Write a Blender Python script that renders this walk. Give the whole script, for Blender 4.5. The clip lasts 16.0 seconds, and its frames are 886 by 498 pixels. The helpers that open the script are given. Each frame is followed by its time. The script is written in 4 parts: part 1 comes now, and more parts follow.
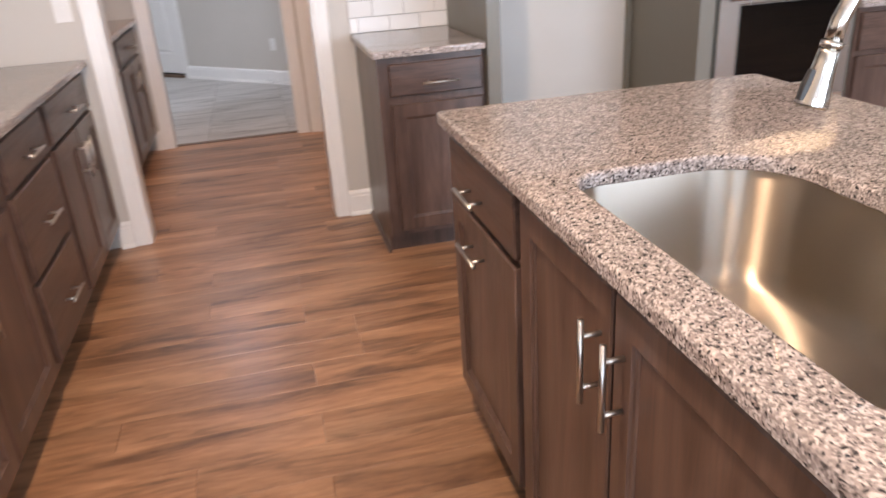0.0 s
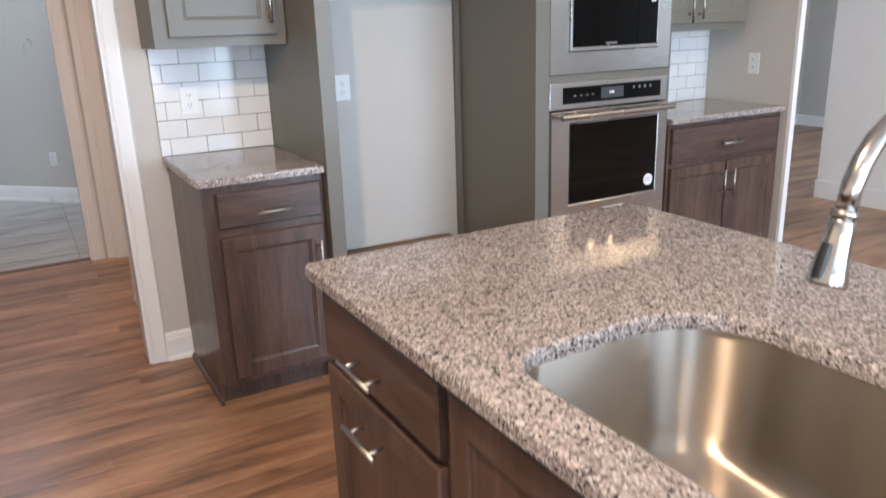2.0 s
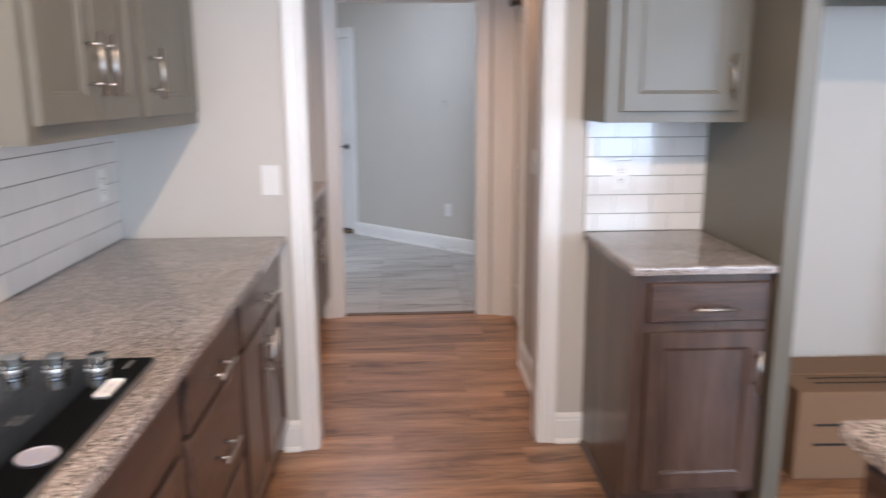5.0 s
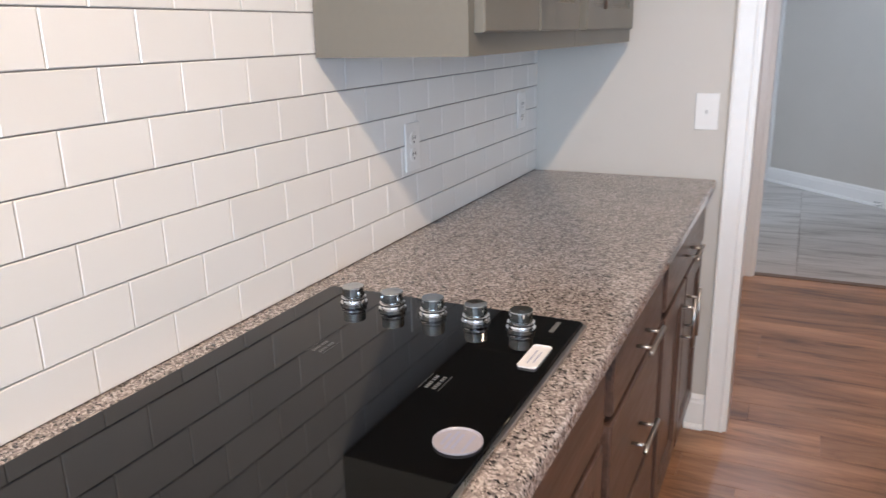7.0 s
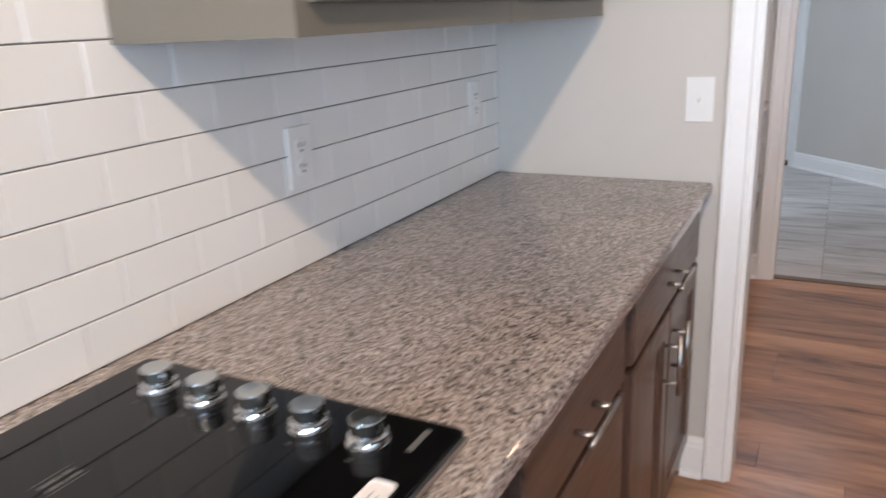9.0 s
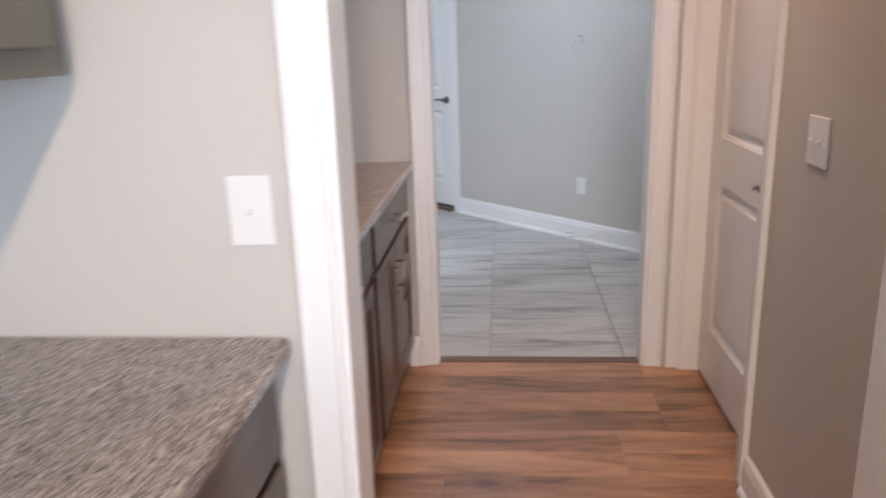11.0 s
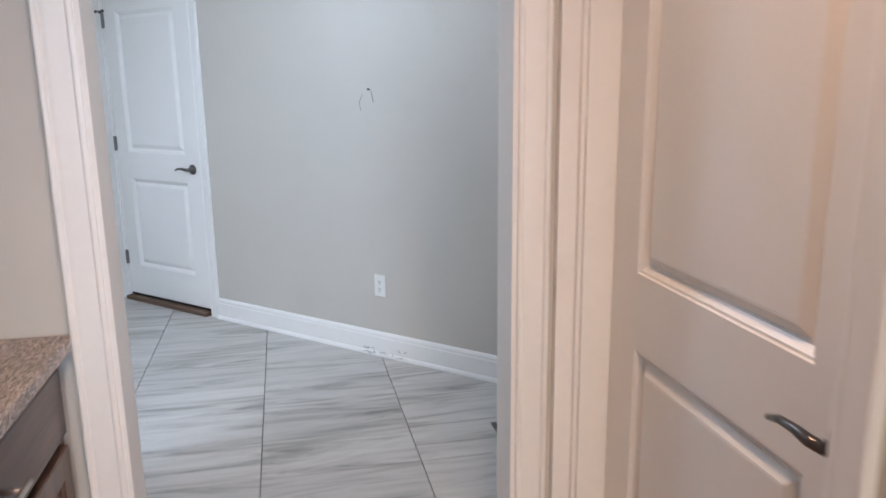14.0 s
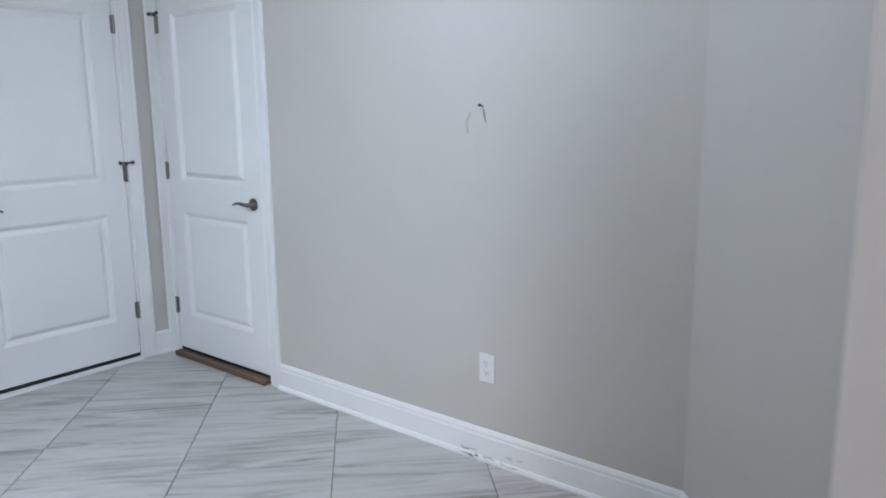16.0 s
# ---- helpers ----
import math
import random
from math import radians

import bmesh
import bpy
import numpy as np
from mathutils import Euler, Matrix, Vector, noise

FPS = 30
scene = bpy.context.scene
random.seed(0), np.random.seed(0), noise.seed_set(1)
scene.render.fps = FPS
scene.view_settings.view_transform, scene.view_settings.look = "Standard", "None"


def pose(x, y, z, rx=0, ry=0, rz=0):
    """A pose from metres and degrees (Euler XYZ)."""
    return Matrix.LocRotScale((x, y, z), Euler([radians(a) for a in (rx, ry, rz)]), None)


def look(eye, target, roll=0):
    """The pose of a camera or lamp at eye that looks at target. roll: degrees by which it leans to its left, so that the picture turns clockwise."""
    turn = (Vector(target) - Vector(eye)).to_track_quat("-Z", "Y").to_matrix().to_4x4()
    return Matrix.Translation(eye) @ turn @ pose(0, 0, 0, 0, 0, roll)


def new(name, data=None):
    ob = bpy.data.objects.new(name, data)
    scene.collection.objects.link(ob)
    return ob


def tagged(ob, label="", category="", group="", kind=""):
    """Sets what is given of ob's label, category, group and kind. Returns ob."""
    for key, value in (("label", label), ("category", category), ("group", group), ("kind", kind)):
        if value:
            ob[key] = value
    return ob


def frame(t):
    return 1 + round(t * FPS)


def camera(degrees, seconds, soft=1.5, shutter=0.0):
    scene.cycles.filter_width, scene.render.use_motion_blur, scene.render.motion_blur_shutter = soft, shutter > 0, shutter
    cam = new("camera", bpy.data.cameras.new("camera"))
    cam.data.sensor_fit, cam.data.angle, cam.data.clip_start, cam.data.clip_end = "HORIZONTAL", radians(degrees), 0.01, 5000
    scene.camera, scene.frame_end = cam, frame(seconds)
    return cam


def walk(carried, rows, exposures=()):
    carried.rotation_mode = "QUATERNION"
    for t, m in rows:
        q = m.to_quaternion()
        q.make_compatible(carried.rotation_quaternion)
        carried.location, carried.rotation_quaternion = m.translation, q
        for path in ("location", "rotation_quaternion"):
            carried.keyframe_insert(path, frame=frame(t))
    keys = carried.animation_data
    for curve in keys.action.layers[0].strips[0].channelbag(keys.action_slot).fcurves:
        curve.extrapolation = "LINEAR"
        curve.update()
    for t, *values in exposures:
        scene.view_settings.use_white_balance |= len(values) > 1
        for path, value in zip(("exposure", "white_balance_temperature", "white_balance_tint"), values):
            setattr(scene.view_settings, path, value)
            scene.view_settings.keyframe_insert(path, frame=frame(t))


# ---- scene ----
cam = camera(61.6, 16.0, shutter=0.7)
PATH = [
    (0, (0.059, 0.279, 1.373), (0.461, 2.067, 0.573), -3.8),
    (0.5, (-0.016, 0.378, 1.383), (0.598, 2.119, 0.614), -3.0),
    (1, (-0.054, 0.471, 1.397), (0.716, 2.167, 0.67), -2.8),
    (1.5, (-0.045, 0.566, 1.396), (0.837, 2.237, 0.739), -2.2),
    (2, (0.0, 0.661, 1.418), (0.934, 2.332, 0.837), -1.9),
    (2.5, (0.029, 0.732, 1.451), (0.962, 2.423, 0.929), -1.5),
    (3, (0.036, 0.783, 1.468), (0.913, 2.519, 1.001), -1.2),
    (3.5, (0.011, 0.824, 1.476), (0.775, 2.624, 1.053), -0.8),
    (4, (-0.048, 0.894, 1.476), (0.53, 2.768, 1.084), -0.5),
    (4.4, (-0.135, 0.958, 1.469), (0.295, 2.874, 1.086), -0.5),
    (4.5, (-0.155, 0.973, 1.468), (0.181, 2.906, 1.078), -0.2),
    (5, (-0.235, 1.047, 1.46), (-0.123, 3.002, 1.053), -0.3),
    (5.2, (-0.268, 1.076, 1.434), (-0.309, 3.034, 1.027), -0.3),
    (7.3, (-0.458, 1.454, 1.398), (-1.35, 3.149, 0.824), -1.8),
    (7.5, (-0.447, 1.492, 1.396), (-1.372, 3.169, 0.819), -2.1),
    (8, (-0.419, 1.597, 1.396), (-1.399, 3.236, 0.801), -2.6),
    (8.5, (-0.418, 1.728, 1.376), (-1.385, 3.371, 0.773), -2.8),
    (9, (-0.415, 1.888, 1.374), (-1.317, 3.572, 0.781), -2.8),
    (9.5, (-0.405, 2.066, 1.401), (-1.176, 3.816, 0.813), -2.5),
    (10, (-0.383, 2.275, 1.399), (-0.977, 4.096, 0.825), -2.5),
    (10.2, (-0.347, 2.389, 1.392), (-0.855, 4.238, 0.823), -2.5),
    (12.3, (-0.321, 3.387, 1.4), (-0.082, 5.31, 0.905), -0.5),
    (12.5, (-0.322, 3.472, 1.408), (-0.049, 5.392, 0.918), -0.5),
    (13, (-0.302, 3.721, 1.405), (0.05, 5.635, 0.944), -0.5),
    (13.5, (-0.261, 3.983, 1.416), (0.129, 5.896, 0.98), -0.7),
    (14, (-0.25, 4.246, 1.421), (0.158, 6.155, 0.987), -0.7),
    (14.5, (-0.256, 4.508, 1.402), (0.145, 6.426, 1.004), -0.7),
    (15, (-0.283, 4.763, 1.422), (0.092, 6.683, 1.02), -0.7),
    (15.5, (-0.274, 5.042, 1.408), (0.028, 6.977, 1.011), -0.7),
    (16, (-0.25, 5.272, 1.392), (-0.04, 7.224, 1.018), -0.5),
]
walk(cam, [(t, look(eye, target, roll)) for t, eye, target, roll in PATH],
     [(0.0, -0.05, 7150, 18), (1.0, -0.14, 6750, 15), (2.0, -0.19, 6550, 11), (3.5, -0.22, 6500, 10), (4.5, -0.22, 6600, 13), (5.0, -0.13, 6650, 14),
      (8.0, -0.26, 6500, 11), (9.5, -0.11, 6550, 11), (10.2, 0.02, 6700, 13), (11.2, 0.12, 6600, 12), (12.3, 0.38, 6500, 10), (14.0, 0.30, 6480, 10),
      (15.0, 0.19, 6350, 9), (16.0, 0.19, 6350, 9)])

# world, sun and large lights
world = bpy.data.worlds.new("sky")
scene.world = world
world.use_nodes = True
wn = world.node_tree
sky = wn.nodes.new("ShaderNodeTexSky")
sky.sky_type = 'NISHITA'
sky.sun_disc = False
sky.sun_elevation = radians(40)
sky.sun_rotation = radians(20)
wn.nodes["Background"].inputs["Strength"].default_value = 0.10
wn.links.new(sky.outputs[0], wn.nodes["Background"].inputs["Color"])

sun_data = bpy.data.lights.new("sun", 'SUN')
sun_data.energy, sun_data.angle, sun_data.color = 2.5, radians(0.5), (1, 0.95, 0.88)
sun = new("sun", sun_data)
sun.matrix_world = look((3, 20, 20), (0, 0, 0))

COOL, WARM, NEUTRAL = (0.575, 0.765, 1.0), (1.0, 0.77, 0.565), (0.65, 0.785, 1.0)


def area_lamp(name, m, w, h, power, color):
    d = bpy.data.lights.new(name, 'AREA')
    d.shape, d.size, d.size_y, d.energy, d.color = 'RECTANGLE', w, h, power, color
    ob = new(name, d)
    ob.matrix_world = m
    return ob


def spot_lamp(name, at, power, color, cone=168, radius=0.05, blend=0.4):
    d = bpy.data.lights.new(name, 'SPOT')
    d.energy, d.color, d.spot_size, d.spot_blend, d.shadow_soft_size = power, color, radians(cone), blend, radius
    ob = new(name, d)
    ob.matrix_world = pose(*at)
    return ob


# daylight through the south windows, each as wide as its opening
for wx, power in ((0.7, 165), (3.7, 310)):
    area_lamp("window_daylight", look((wx, -3.93, 1.42), (wx, 0, 1.32)), 2.3, 1.85, power, COOL)
# the first of these: a guessed west window, added to brighten west-facing fronts
area_lamp("window_daylight", look((-1.26, -2.5, 1.45), (3.0, -1.6, 1.3)), 1.7, 1.75, 110, COOL)
area_lamp("window_daylight", look((8.85, -1.5, 1.5), (0, -1.5, 1.4)), 1.9, 1.6, 26, COOL)
area_lamp("window_daylight", look((6.6, 6.85, 1.5), (6.2, 3.0, 1.0)), 1.3, 1.4, 60, COOL)
# recessed ceiling lamps, all out of view; the second and third are added fill
CANS = [(-0.12, 1.2, 185), (-0.12, -0.9, 48), (3.1, 2.75, 22)]
for cx, cy, power in CANS:
    spot_lamp("recessed_light_beam", (cx, cy, 2.70), power, WARM)
spot_lamp("recessed_light_beam", (0.02, 4.95, 2.70), 66, (1.0, 0.61, 0.395), 116, 0.05, 1.0)
# the mudroom's flush ceiling lamp, unseen, and a second one added as fill
MUD_LAMPS = [(-1.80, 6.42, 35), (-0.50, 7.20, 19)]
for lx, ly, power in MUD_LAMPS:
    area_lamp("mudroom_light_glow", pose(lx, ly, 2.62), 0.20, 0.20, power, NEUTRAL)


# ---- materials ----
def nodes_of(name):
    m = bpy.data.materials.new(name)
    m.use_nodes = True
    t = m.node_tree
    return m, t, t.nodes["Principled BSDF"]


def node(t, kind, **values):
    n = t.nodes.new(kind)
    for key, value in values.items():
        n.inputs[key.replace("_", " ")].default_value = value
    return n


def mapped(t, scale, random_shift=False):
    """Object coordinates in metres, stretched by scale; each object may be shifted by its own random number."""
    co = t.nodes.new("ShaderNodeTexCoord")
    mp = t.nodes.new("ShaderNodeMapping")
    mp.inputs["Scale"].default_value = scale
    src = co.outputs["Object"]
    if random_shift:
        info = t.nodes.new("ShaderNodeObjectInfo")
        mul = t.nodes.new("ShaderNodeMath")
        mul.operation = 'MULTIPLY'
        mul.inputs[1].default_value = 37.0
        t.links.new(info.outputs["Random"], mul.inputs[0])
        add = t.nodes.new("ShaderNodeVectorMath")
        add.operation = 'ADD'
        t.links.new(src, add.inputs[0])
        t.links.new(mul.outputs[0], add.inputs[1])
        src = add.outputs[0]
    t.links.new(src, mp.inputs["Vector"])
    return mp.outputs[0]


def noise_tex(t, vec, scale, detail=4, rough=0.55, distortion=0.0):
    n = node(t, "ShaderNodeTexNoise", Scale=scale, Detail=detail, Roughness=rough, Distortion=distortion)
    t.links.new(vec, n.inputs["Vector"])
    return n.outputs["Fac"]


def ramp(t, fac, stops):
    r = t.nodes.new("ShaderNodeValToRGB")
    e = r.color_ramp.elements
    while len(e) < len(stops):
        e.new(0.5)
    for el, (p, c) in zip(e, stops):
        el.position, el.color = p, (*c, 1) if len(c) == 3 else c
    t.links.new(fac, r.inputs[0])
    return r.outputs[0]


def grey(v):
    return (v, v, v)


def mix(t, a, b, fac, kind='MIX'):
    n = t.nodes.new("ShaderNodeMix")
    n.data_type, n.blend_type = 'RGBA', kind
    for sock, v in ((n.inputs[0], fac), (n.inputs[6], a), (n.inputs[7], b)):
        if isinstance(v, (int, float)):
            sock.default_value = v
        elif isinstance(v, tuple):
            sock.default_value = (*v, 1)
        else:
            t.links.new(v, sock)
    return n.outputs[2]


def bump(t, b, height, strength, distance=0.002):
    n = node(t, "ShaderNodeBump", Strength=strength, Distance=distance)
    t.links.new(height, n.inputs["Height"])
    t.links.new(n.outputs[0], b.inputs["Normal"])


def plain(name, color, rough=0.5, metal=0.0, vary=0.06, grain=60, bumpy=0.05, coat=0.0):
    m, t, b = nodes_of(name)
    v = mapped(t, (1, 1, 1))
    big, fine = noise_tex(t, v, 2.3, 3), noise_tex(t, v, grain, 5)
    lo = tuple(c * (1 - vary) for c in color)
    hi = tuple(min(1, c * (1 + vary)) for c in color)
    c = mix(t, ramp(t, big, [(0.3, lo), (0.7, hi)]), ramp(t, fine, [(0.3, lo), (0.7, hi)]), 0.4)
    t.links.new(c, b.inputs["Base Color"])
    t.links.new(ramp(t, big, [(0.3, grey(rough * 0.85)), (0.7, grey(min(1, rough * 1.15)))]), b.inputs["Roughness"])
    b.inputs["Metallic"].default_value = metal
    b.inputs["Coat Weight"].default_value = coat
    if bumpy:
        bump(t, b, fine, bumpy)
    return m


def wood(name, dark, mid, light, axis, rough, stretch=14, random_shift=False, coat=0.0, knots=False):
    """Stained wood whose grain runs along the named axis."""
    m, t, b = nodes_of(name)
    s = {'X': (1, stretch, stretch), 'Y': (stretch, 1, stretch), 'Z': (stretch, stretch, 1)}[axis]
    v = mapped(t, s, random_shift)
    flow = noise_tex(t, v, 1.1, 6, 0.62, 0.9)
    fine = noise_tex(t, v, 9.0, 4, 0.6, 0.3)
    v2 = mapped(t, {'X': (0.6, 3, 3), 'Y': (3, 0.6, 3), 'Z': (3, 3, 0.6)}[axis], random_shift)
    cloud = noise_tex(t, v2, 1.4, 3)
    c = ramp(t, flow, [(0.33, dark), (0.48, mid), (0.66, light)])
    c = mix(t, c, ramp(t, fine, [(0.35, dark), (0.65, light)]), 0.24 if knots else 0.36)
    c = mix(t, c, ramp(t, cloud, [(0.28, grey(0.58)), (0.5, grey(0.95)), (0.72, grey(1.16))]), 0.8, 'MULTIPLY')
    if knots:
        dash = noise_tex(t, mapped(t, {'X': (2.6, 15, 15), 'Y': (15, 2.6, 15), 'Z': (15, 15, 2.6)}[axis], random_shift), 1.0, 3, 0.6, 0.6)
        c = mix(t, c, ramp(t, dash, [(0.29, grey(0.42)), (0.42, grey(1.0)), (0.74, grey(1.12))]), 0.75, 'MULTIPLY')
    if random_shift:
        info = t.nodes.new("ShaderNodeObjectInfo")
        c = mix(t, c, ramp(t, info.outputs["Random"], [(0, grey(0.86)), (1, grey(1.1))]), 1.0, 'MULTIPLY')
    t.links.new(c, b.inputs["Base Color"])
    t.links.new(ramp(t, fine, [(0.3, grey(rough * 0.8)), (0.7, grey(rough * 1.2))]), b.inputs["Roughness"])
    b.inputs["Coat Weight"].default_value = coat
    b.inputs["Coat Roughness"].default_value = 0.25
    bump(t, b, fine, 0.12, 0.001)
    return m


def granite_material():
    m, t, b = nodes_of("speckled_granite")
    v = mapped(t, (1, 1, 1))
    warp = node(t, "ShaderNodeTexNoise", Scale=55, Detail=3)
    t.links.new(v, warp.inputs["Vector"])
    v2 = t.nodes.new("ShaderNodeMix")
    v2.data_type, v2.blend_type = 'RGBA', 'LINEAR_LIGHT'
    v2.inputs[0].default_value = 0.007
    t.links.new(v, v2.inputs[6])
    t.links.new(warp.outputs["Color"], v2.inputs[7])
    vor = node(t, "ShaderNodeTexVoronoi", Scale=285)
    t.links.new(v2.outputs[2], vor.inputs["Vector"])
    sep = t.nodes.new("ShaderNodeSeparateColor")
    t.links.new(vor.outputs["Color"], sep.inputs[0])
    c = ramp(t, sep.outputs[0], [(0.0, (0.016, 0.015, 0.016)), (0.10, (0.045, 0.041, 0.042)), (0.15, (0.185, 0.160, 0.151)),
                                 (0.45, (0.295, 0.252, 0.236)), (0.62, (0.385, 0.333, 0.313)), (0.80, (0.60, 0.545, 0.52)), (0.93, (0.50, 0.435, 0.408)), (1.0, (0.22, 0.188, 0.176))])
    blot = noise_tex(t, v, 130, 4, 0.62)
    c = mix(t, c, ramp(t, blot, [(0.33, grey(0.42)), (0.43, grey(1.0)), (0.66, (1.14, 1.11, 1.10))]), 0.55, 'MULTIPLY')
    pool = noise_tex(t, mapped(t, (1, 1.6, 1)), 34, 3, 0.6)
    c = mix(t, c, ramp(t, pool, [(0.34, grey(0.80)), (0.5, grey(1.0)), (0.68, (1.10, 1.07, 1.05))]), 0.55, 'MULTIPLY')
    cloud = noise_tex(t, v, 5, 3)
    c = mix(t, c, ramp(t, cloud, [(0.3, grey(0.85)), (0.7, grey(1.1))]), 0.7, 'MULTIPLY')
    t.links.new(c, b.inputs["Base Color"])
    b.inputs["Roughness"].default_value = 0.045
    bump(t, b, blot, 0.03, 0.0005)
    return m


def brushed(name, color, rough, axis='X'):
    """Brushed metal: hair-fine lines along one axis, broad faint clouding."""
    m, t, b = nodes_of(name)
    s = {'X': (2, 700, 700), 'Y': (700, 2, 700), 'Z': (700, 700, 2)}[axis]
    f = noise_tex(t, mapped(t, s), 1.0, 2)
    big = noise_tex(t, mapped(t, (1, 1, 1)), 1.5, 1)
    b.inputs["Metallic"].default_value = 1.0
    t.links.new(ramp(t, f, [(0.3, tuple(c * 0.975 for c in color)), (0.7, color)]), b.inputs["Base Color"])
    t.links.new(ramp(t, big, [(0.3, grey(rough * 0.92)), (0.7, grey(rough * 1.08))]), b.inputs["Roughness"])
    return m


def glow(name, color, strength):
    m, t, b = nodes_of(name)
    b.inputs["Emission Color"].default_value = (*color, 1)
    b.inputs["Emission Strength"].default_value = strength
    b.inputs["Base Color"].default_value = (*color, 1)
    return m


def window_glass():
    m, t, b = nodes_of("window_glass")
    b.inputs["Transmission Weight"].default_value = 1.0
    b.inputs["Roughness"].default_value = 0.0
    b.inputs["IOR"].default_value = 1.45
    return m


def stone_tile():
    """Pale grey porcelain with long soft streaks along the tile."""
    m, t, b = nodes_of("streaked_porcelain")
    v = mapped(t, (0.9, 8, 8), True)
    a = noise_tex(t, v, 1.4, 5, 0.6, 1.2)
    f = noise_tex(t, v, 6, 4, 0.6, 0.4)
    c = ramp(t, a, [(0.28, (0.20, 0.188, 0.172)), (0.40, (0.37, 0.354, 0.33)), (0.50, (0.50, 0.482, 0.456)), (0.62, (0.555, 0.538, 0.51)), (0.76, (0.44, 0.424, 0.40))])
    c = mix(t, c, ramp(t, f, [(0.3, grey(0.82)), (0.7, grey(1.06))]), 0.6, 'MULTIPLY')
    info = t.nodes.new("ShaderNodeObjectInfo")
    c = mix(t, c, ramp(t, info.outputs["Random"], [(0, grey(0.93)), (1, grey(1.05))]), 1.0, 'MULTIPLY')
    t.links.new(c, b.inputs["Base Color"])
    b.inputs["Roughness"].default_value = 0.36
    bump(t, b, f, 0.06, 0.001)
    return m


def glazed_tile():
    m, t, b = nodes_of("white_glazed_tile")
    v = mapped(t, (1, 1, 1), True)
    n = noise_tex(t, v, 14, 3)
    info = t.nodes.new("ShaderNodeObjectInfo")
    c = mix(t, (0.80, 0.79, 0.77), ramp(t, info.outputs["Random"], [(0, grey(0.95)), (1, grey(1.02))]), 1.0, 'MULTIPLY')
    t.links.new(c, b.inputs["Base Color"])
    b.inputs["Roughness"].default_value = 0.13
    bump(t, b, n, 0.10, 0.002)
    return m


def wall_paint(name, color):
    m, t, b = nodes_of(name)
    v = mapped(t, (1, 1, 1))
    big, roller = noise_tex(t, v, 1.1, 4), noise_tex(t, v, 220, 3)
    scuff = noise_tex(t, v, 7, 6, 0.7)
    c = mix(t, color, ramp(t, big, [(0.3, grey(0.96)), (0.7, grey(1.03))]), 1.0, 'MULTIPLY')
    c = mix(t, c, ramp(t, scuff, [(0.25, grey(0.94)), (0.42, grey(1.0))]), 0.7, 'MULTIPLY')
    t.links.new(c, b.inputs["Base Color"])
    b.inputs["Roughness"].default_value = 0.62
    bump(t, b, roller, 0.10, 0.0012)
    return m


GRANITE = granite_material()
PLANK = wood("floor_plank_wood", (0.088, 0.040, 0.022), (0.352, 0.178, 0.095), (0.545, 0.310, 0.178), 'X', 0.38, 6.0, True, 0.15, True)
DARK_WOOD = wood("dark_stained_wood", (0.036, 0.019, 0.014), (0.083, 0.047, 0.035), (0.145, 0.087, 0.066), 'Z', 0.36, 12, False, 0.25)
DARK_WOOD_FLAT = wood("dark_stained_wood_level", (0.036, 0.019, 0.014), (0.083, 0.047, 0.035), (0.145, 0.087, 0.066), 'X', 0.36, 12, False, 0.25)
THRESHOLD_WOOD = wood("threshold_wood", (0.05, 0.028, 0.016), (0.13, 0.075, 0.045), (0.20, 0.12, 0.075), 'X', 0.4)
GREIGE = plain("greige_cabinet_paint", (0.165, 0.153, 0.126), 0.40, vary=0.05, grain=90, bumpy=0.03)
WALL = wall_paint("warm_grey_wall_paint", (0.575, 0.543, 0.497))
CEILING_WHITE = wall_paint("ceiling_paint", (0.82, 0.81, 0.79))
TRIM_WHITE = plain("white_trim_paint", (0.84, 0.83, 0.81), 0.34, vary=0.03, grain=40, bumpy=0.03)
DOOR_WHITE = plain("white_door_paint", (0.83, 0.82, 0.80), 0.38, vary=0.03, grain=130, bumpy=0.06)
PLASTIC_WHITE = plain("white_plastic", (0.80, 0.79, 0.77), 0.32, vary=0.02, bumpy=0.0)
TILE_WHITE = glazed_tile()
GROUT = plain("grey_grout", (0.23, 0.22, 0.205), 0.9, vary=0.12, grain=300, bumpy=0.2)
GROUT_FLOOR = plain("floor_grout", (0.25, 0.23, 0.20), 0.9, vary=0.12, grain=300, bumpy=0.2)
PORCELAIN = stone_tile()
STEEL = brushed("brushed_steel", (0.53, 0.50, 0.47), 0.27, 'X')
SINK_STEEL = plain("sink_steel", (0.52, 0.455, 0.38), 0.40, 1.0, 0.02, 20, 0.0)
sink_bsdf = SINK_STEEL.node_tree.nodes["Principled BSDF"]
sink_tangent = SINK_STEEL.node_tree.nodes.new("ShaderNodeTangent")
sink_tangent.direction_type, sink_tangent.axis = 'RADIAL', 'Z'
SINK_STEEL.node_tree.links.new(sink_tangent.outputs[0], sink_bsdf.inputs["Tangent"])
sink_bsdf.inputs["Anisotropic"].default_value = 1.0
sink_bsdf.inputs["Anisotropic Rotation"].default_value = 0.25
FAUCET_STEEL = brushed("polished_nickel", (0.50, 0.47, 0.43), 0.19, 'Z')
NICKEL = brushed("satin_nickel", (0.52, 0.495, 0.465), 0.34, 'Z')
HINGE_STEEL = brushed("hinge_steel", (0.30, 0.29, 0.28), 0.38, 'Z')
KNOB_STEEL = plain("knob_steel", (0.56, 0.58, 0.57), 0.09, 1.0, 0.02, bumpy=0)
CHROME = plain("polished_chrome", (0.78, 0.78, 0.78), 0.06, 1.0, 0.02, bumpy=0)
BRONZE = plain("dark_bronze", (0.12, 0.11, 0.105), 0.30, 0.9, 0.1, bumpy=0)
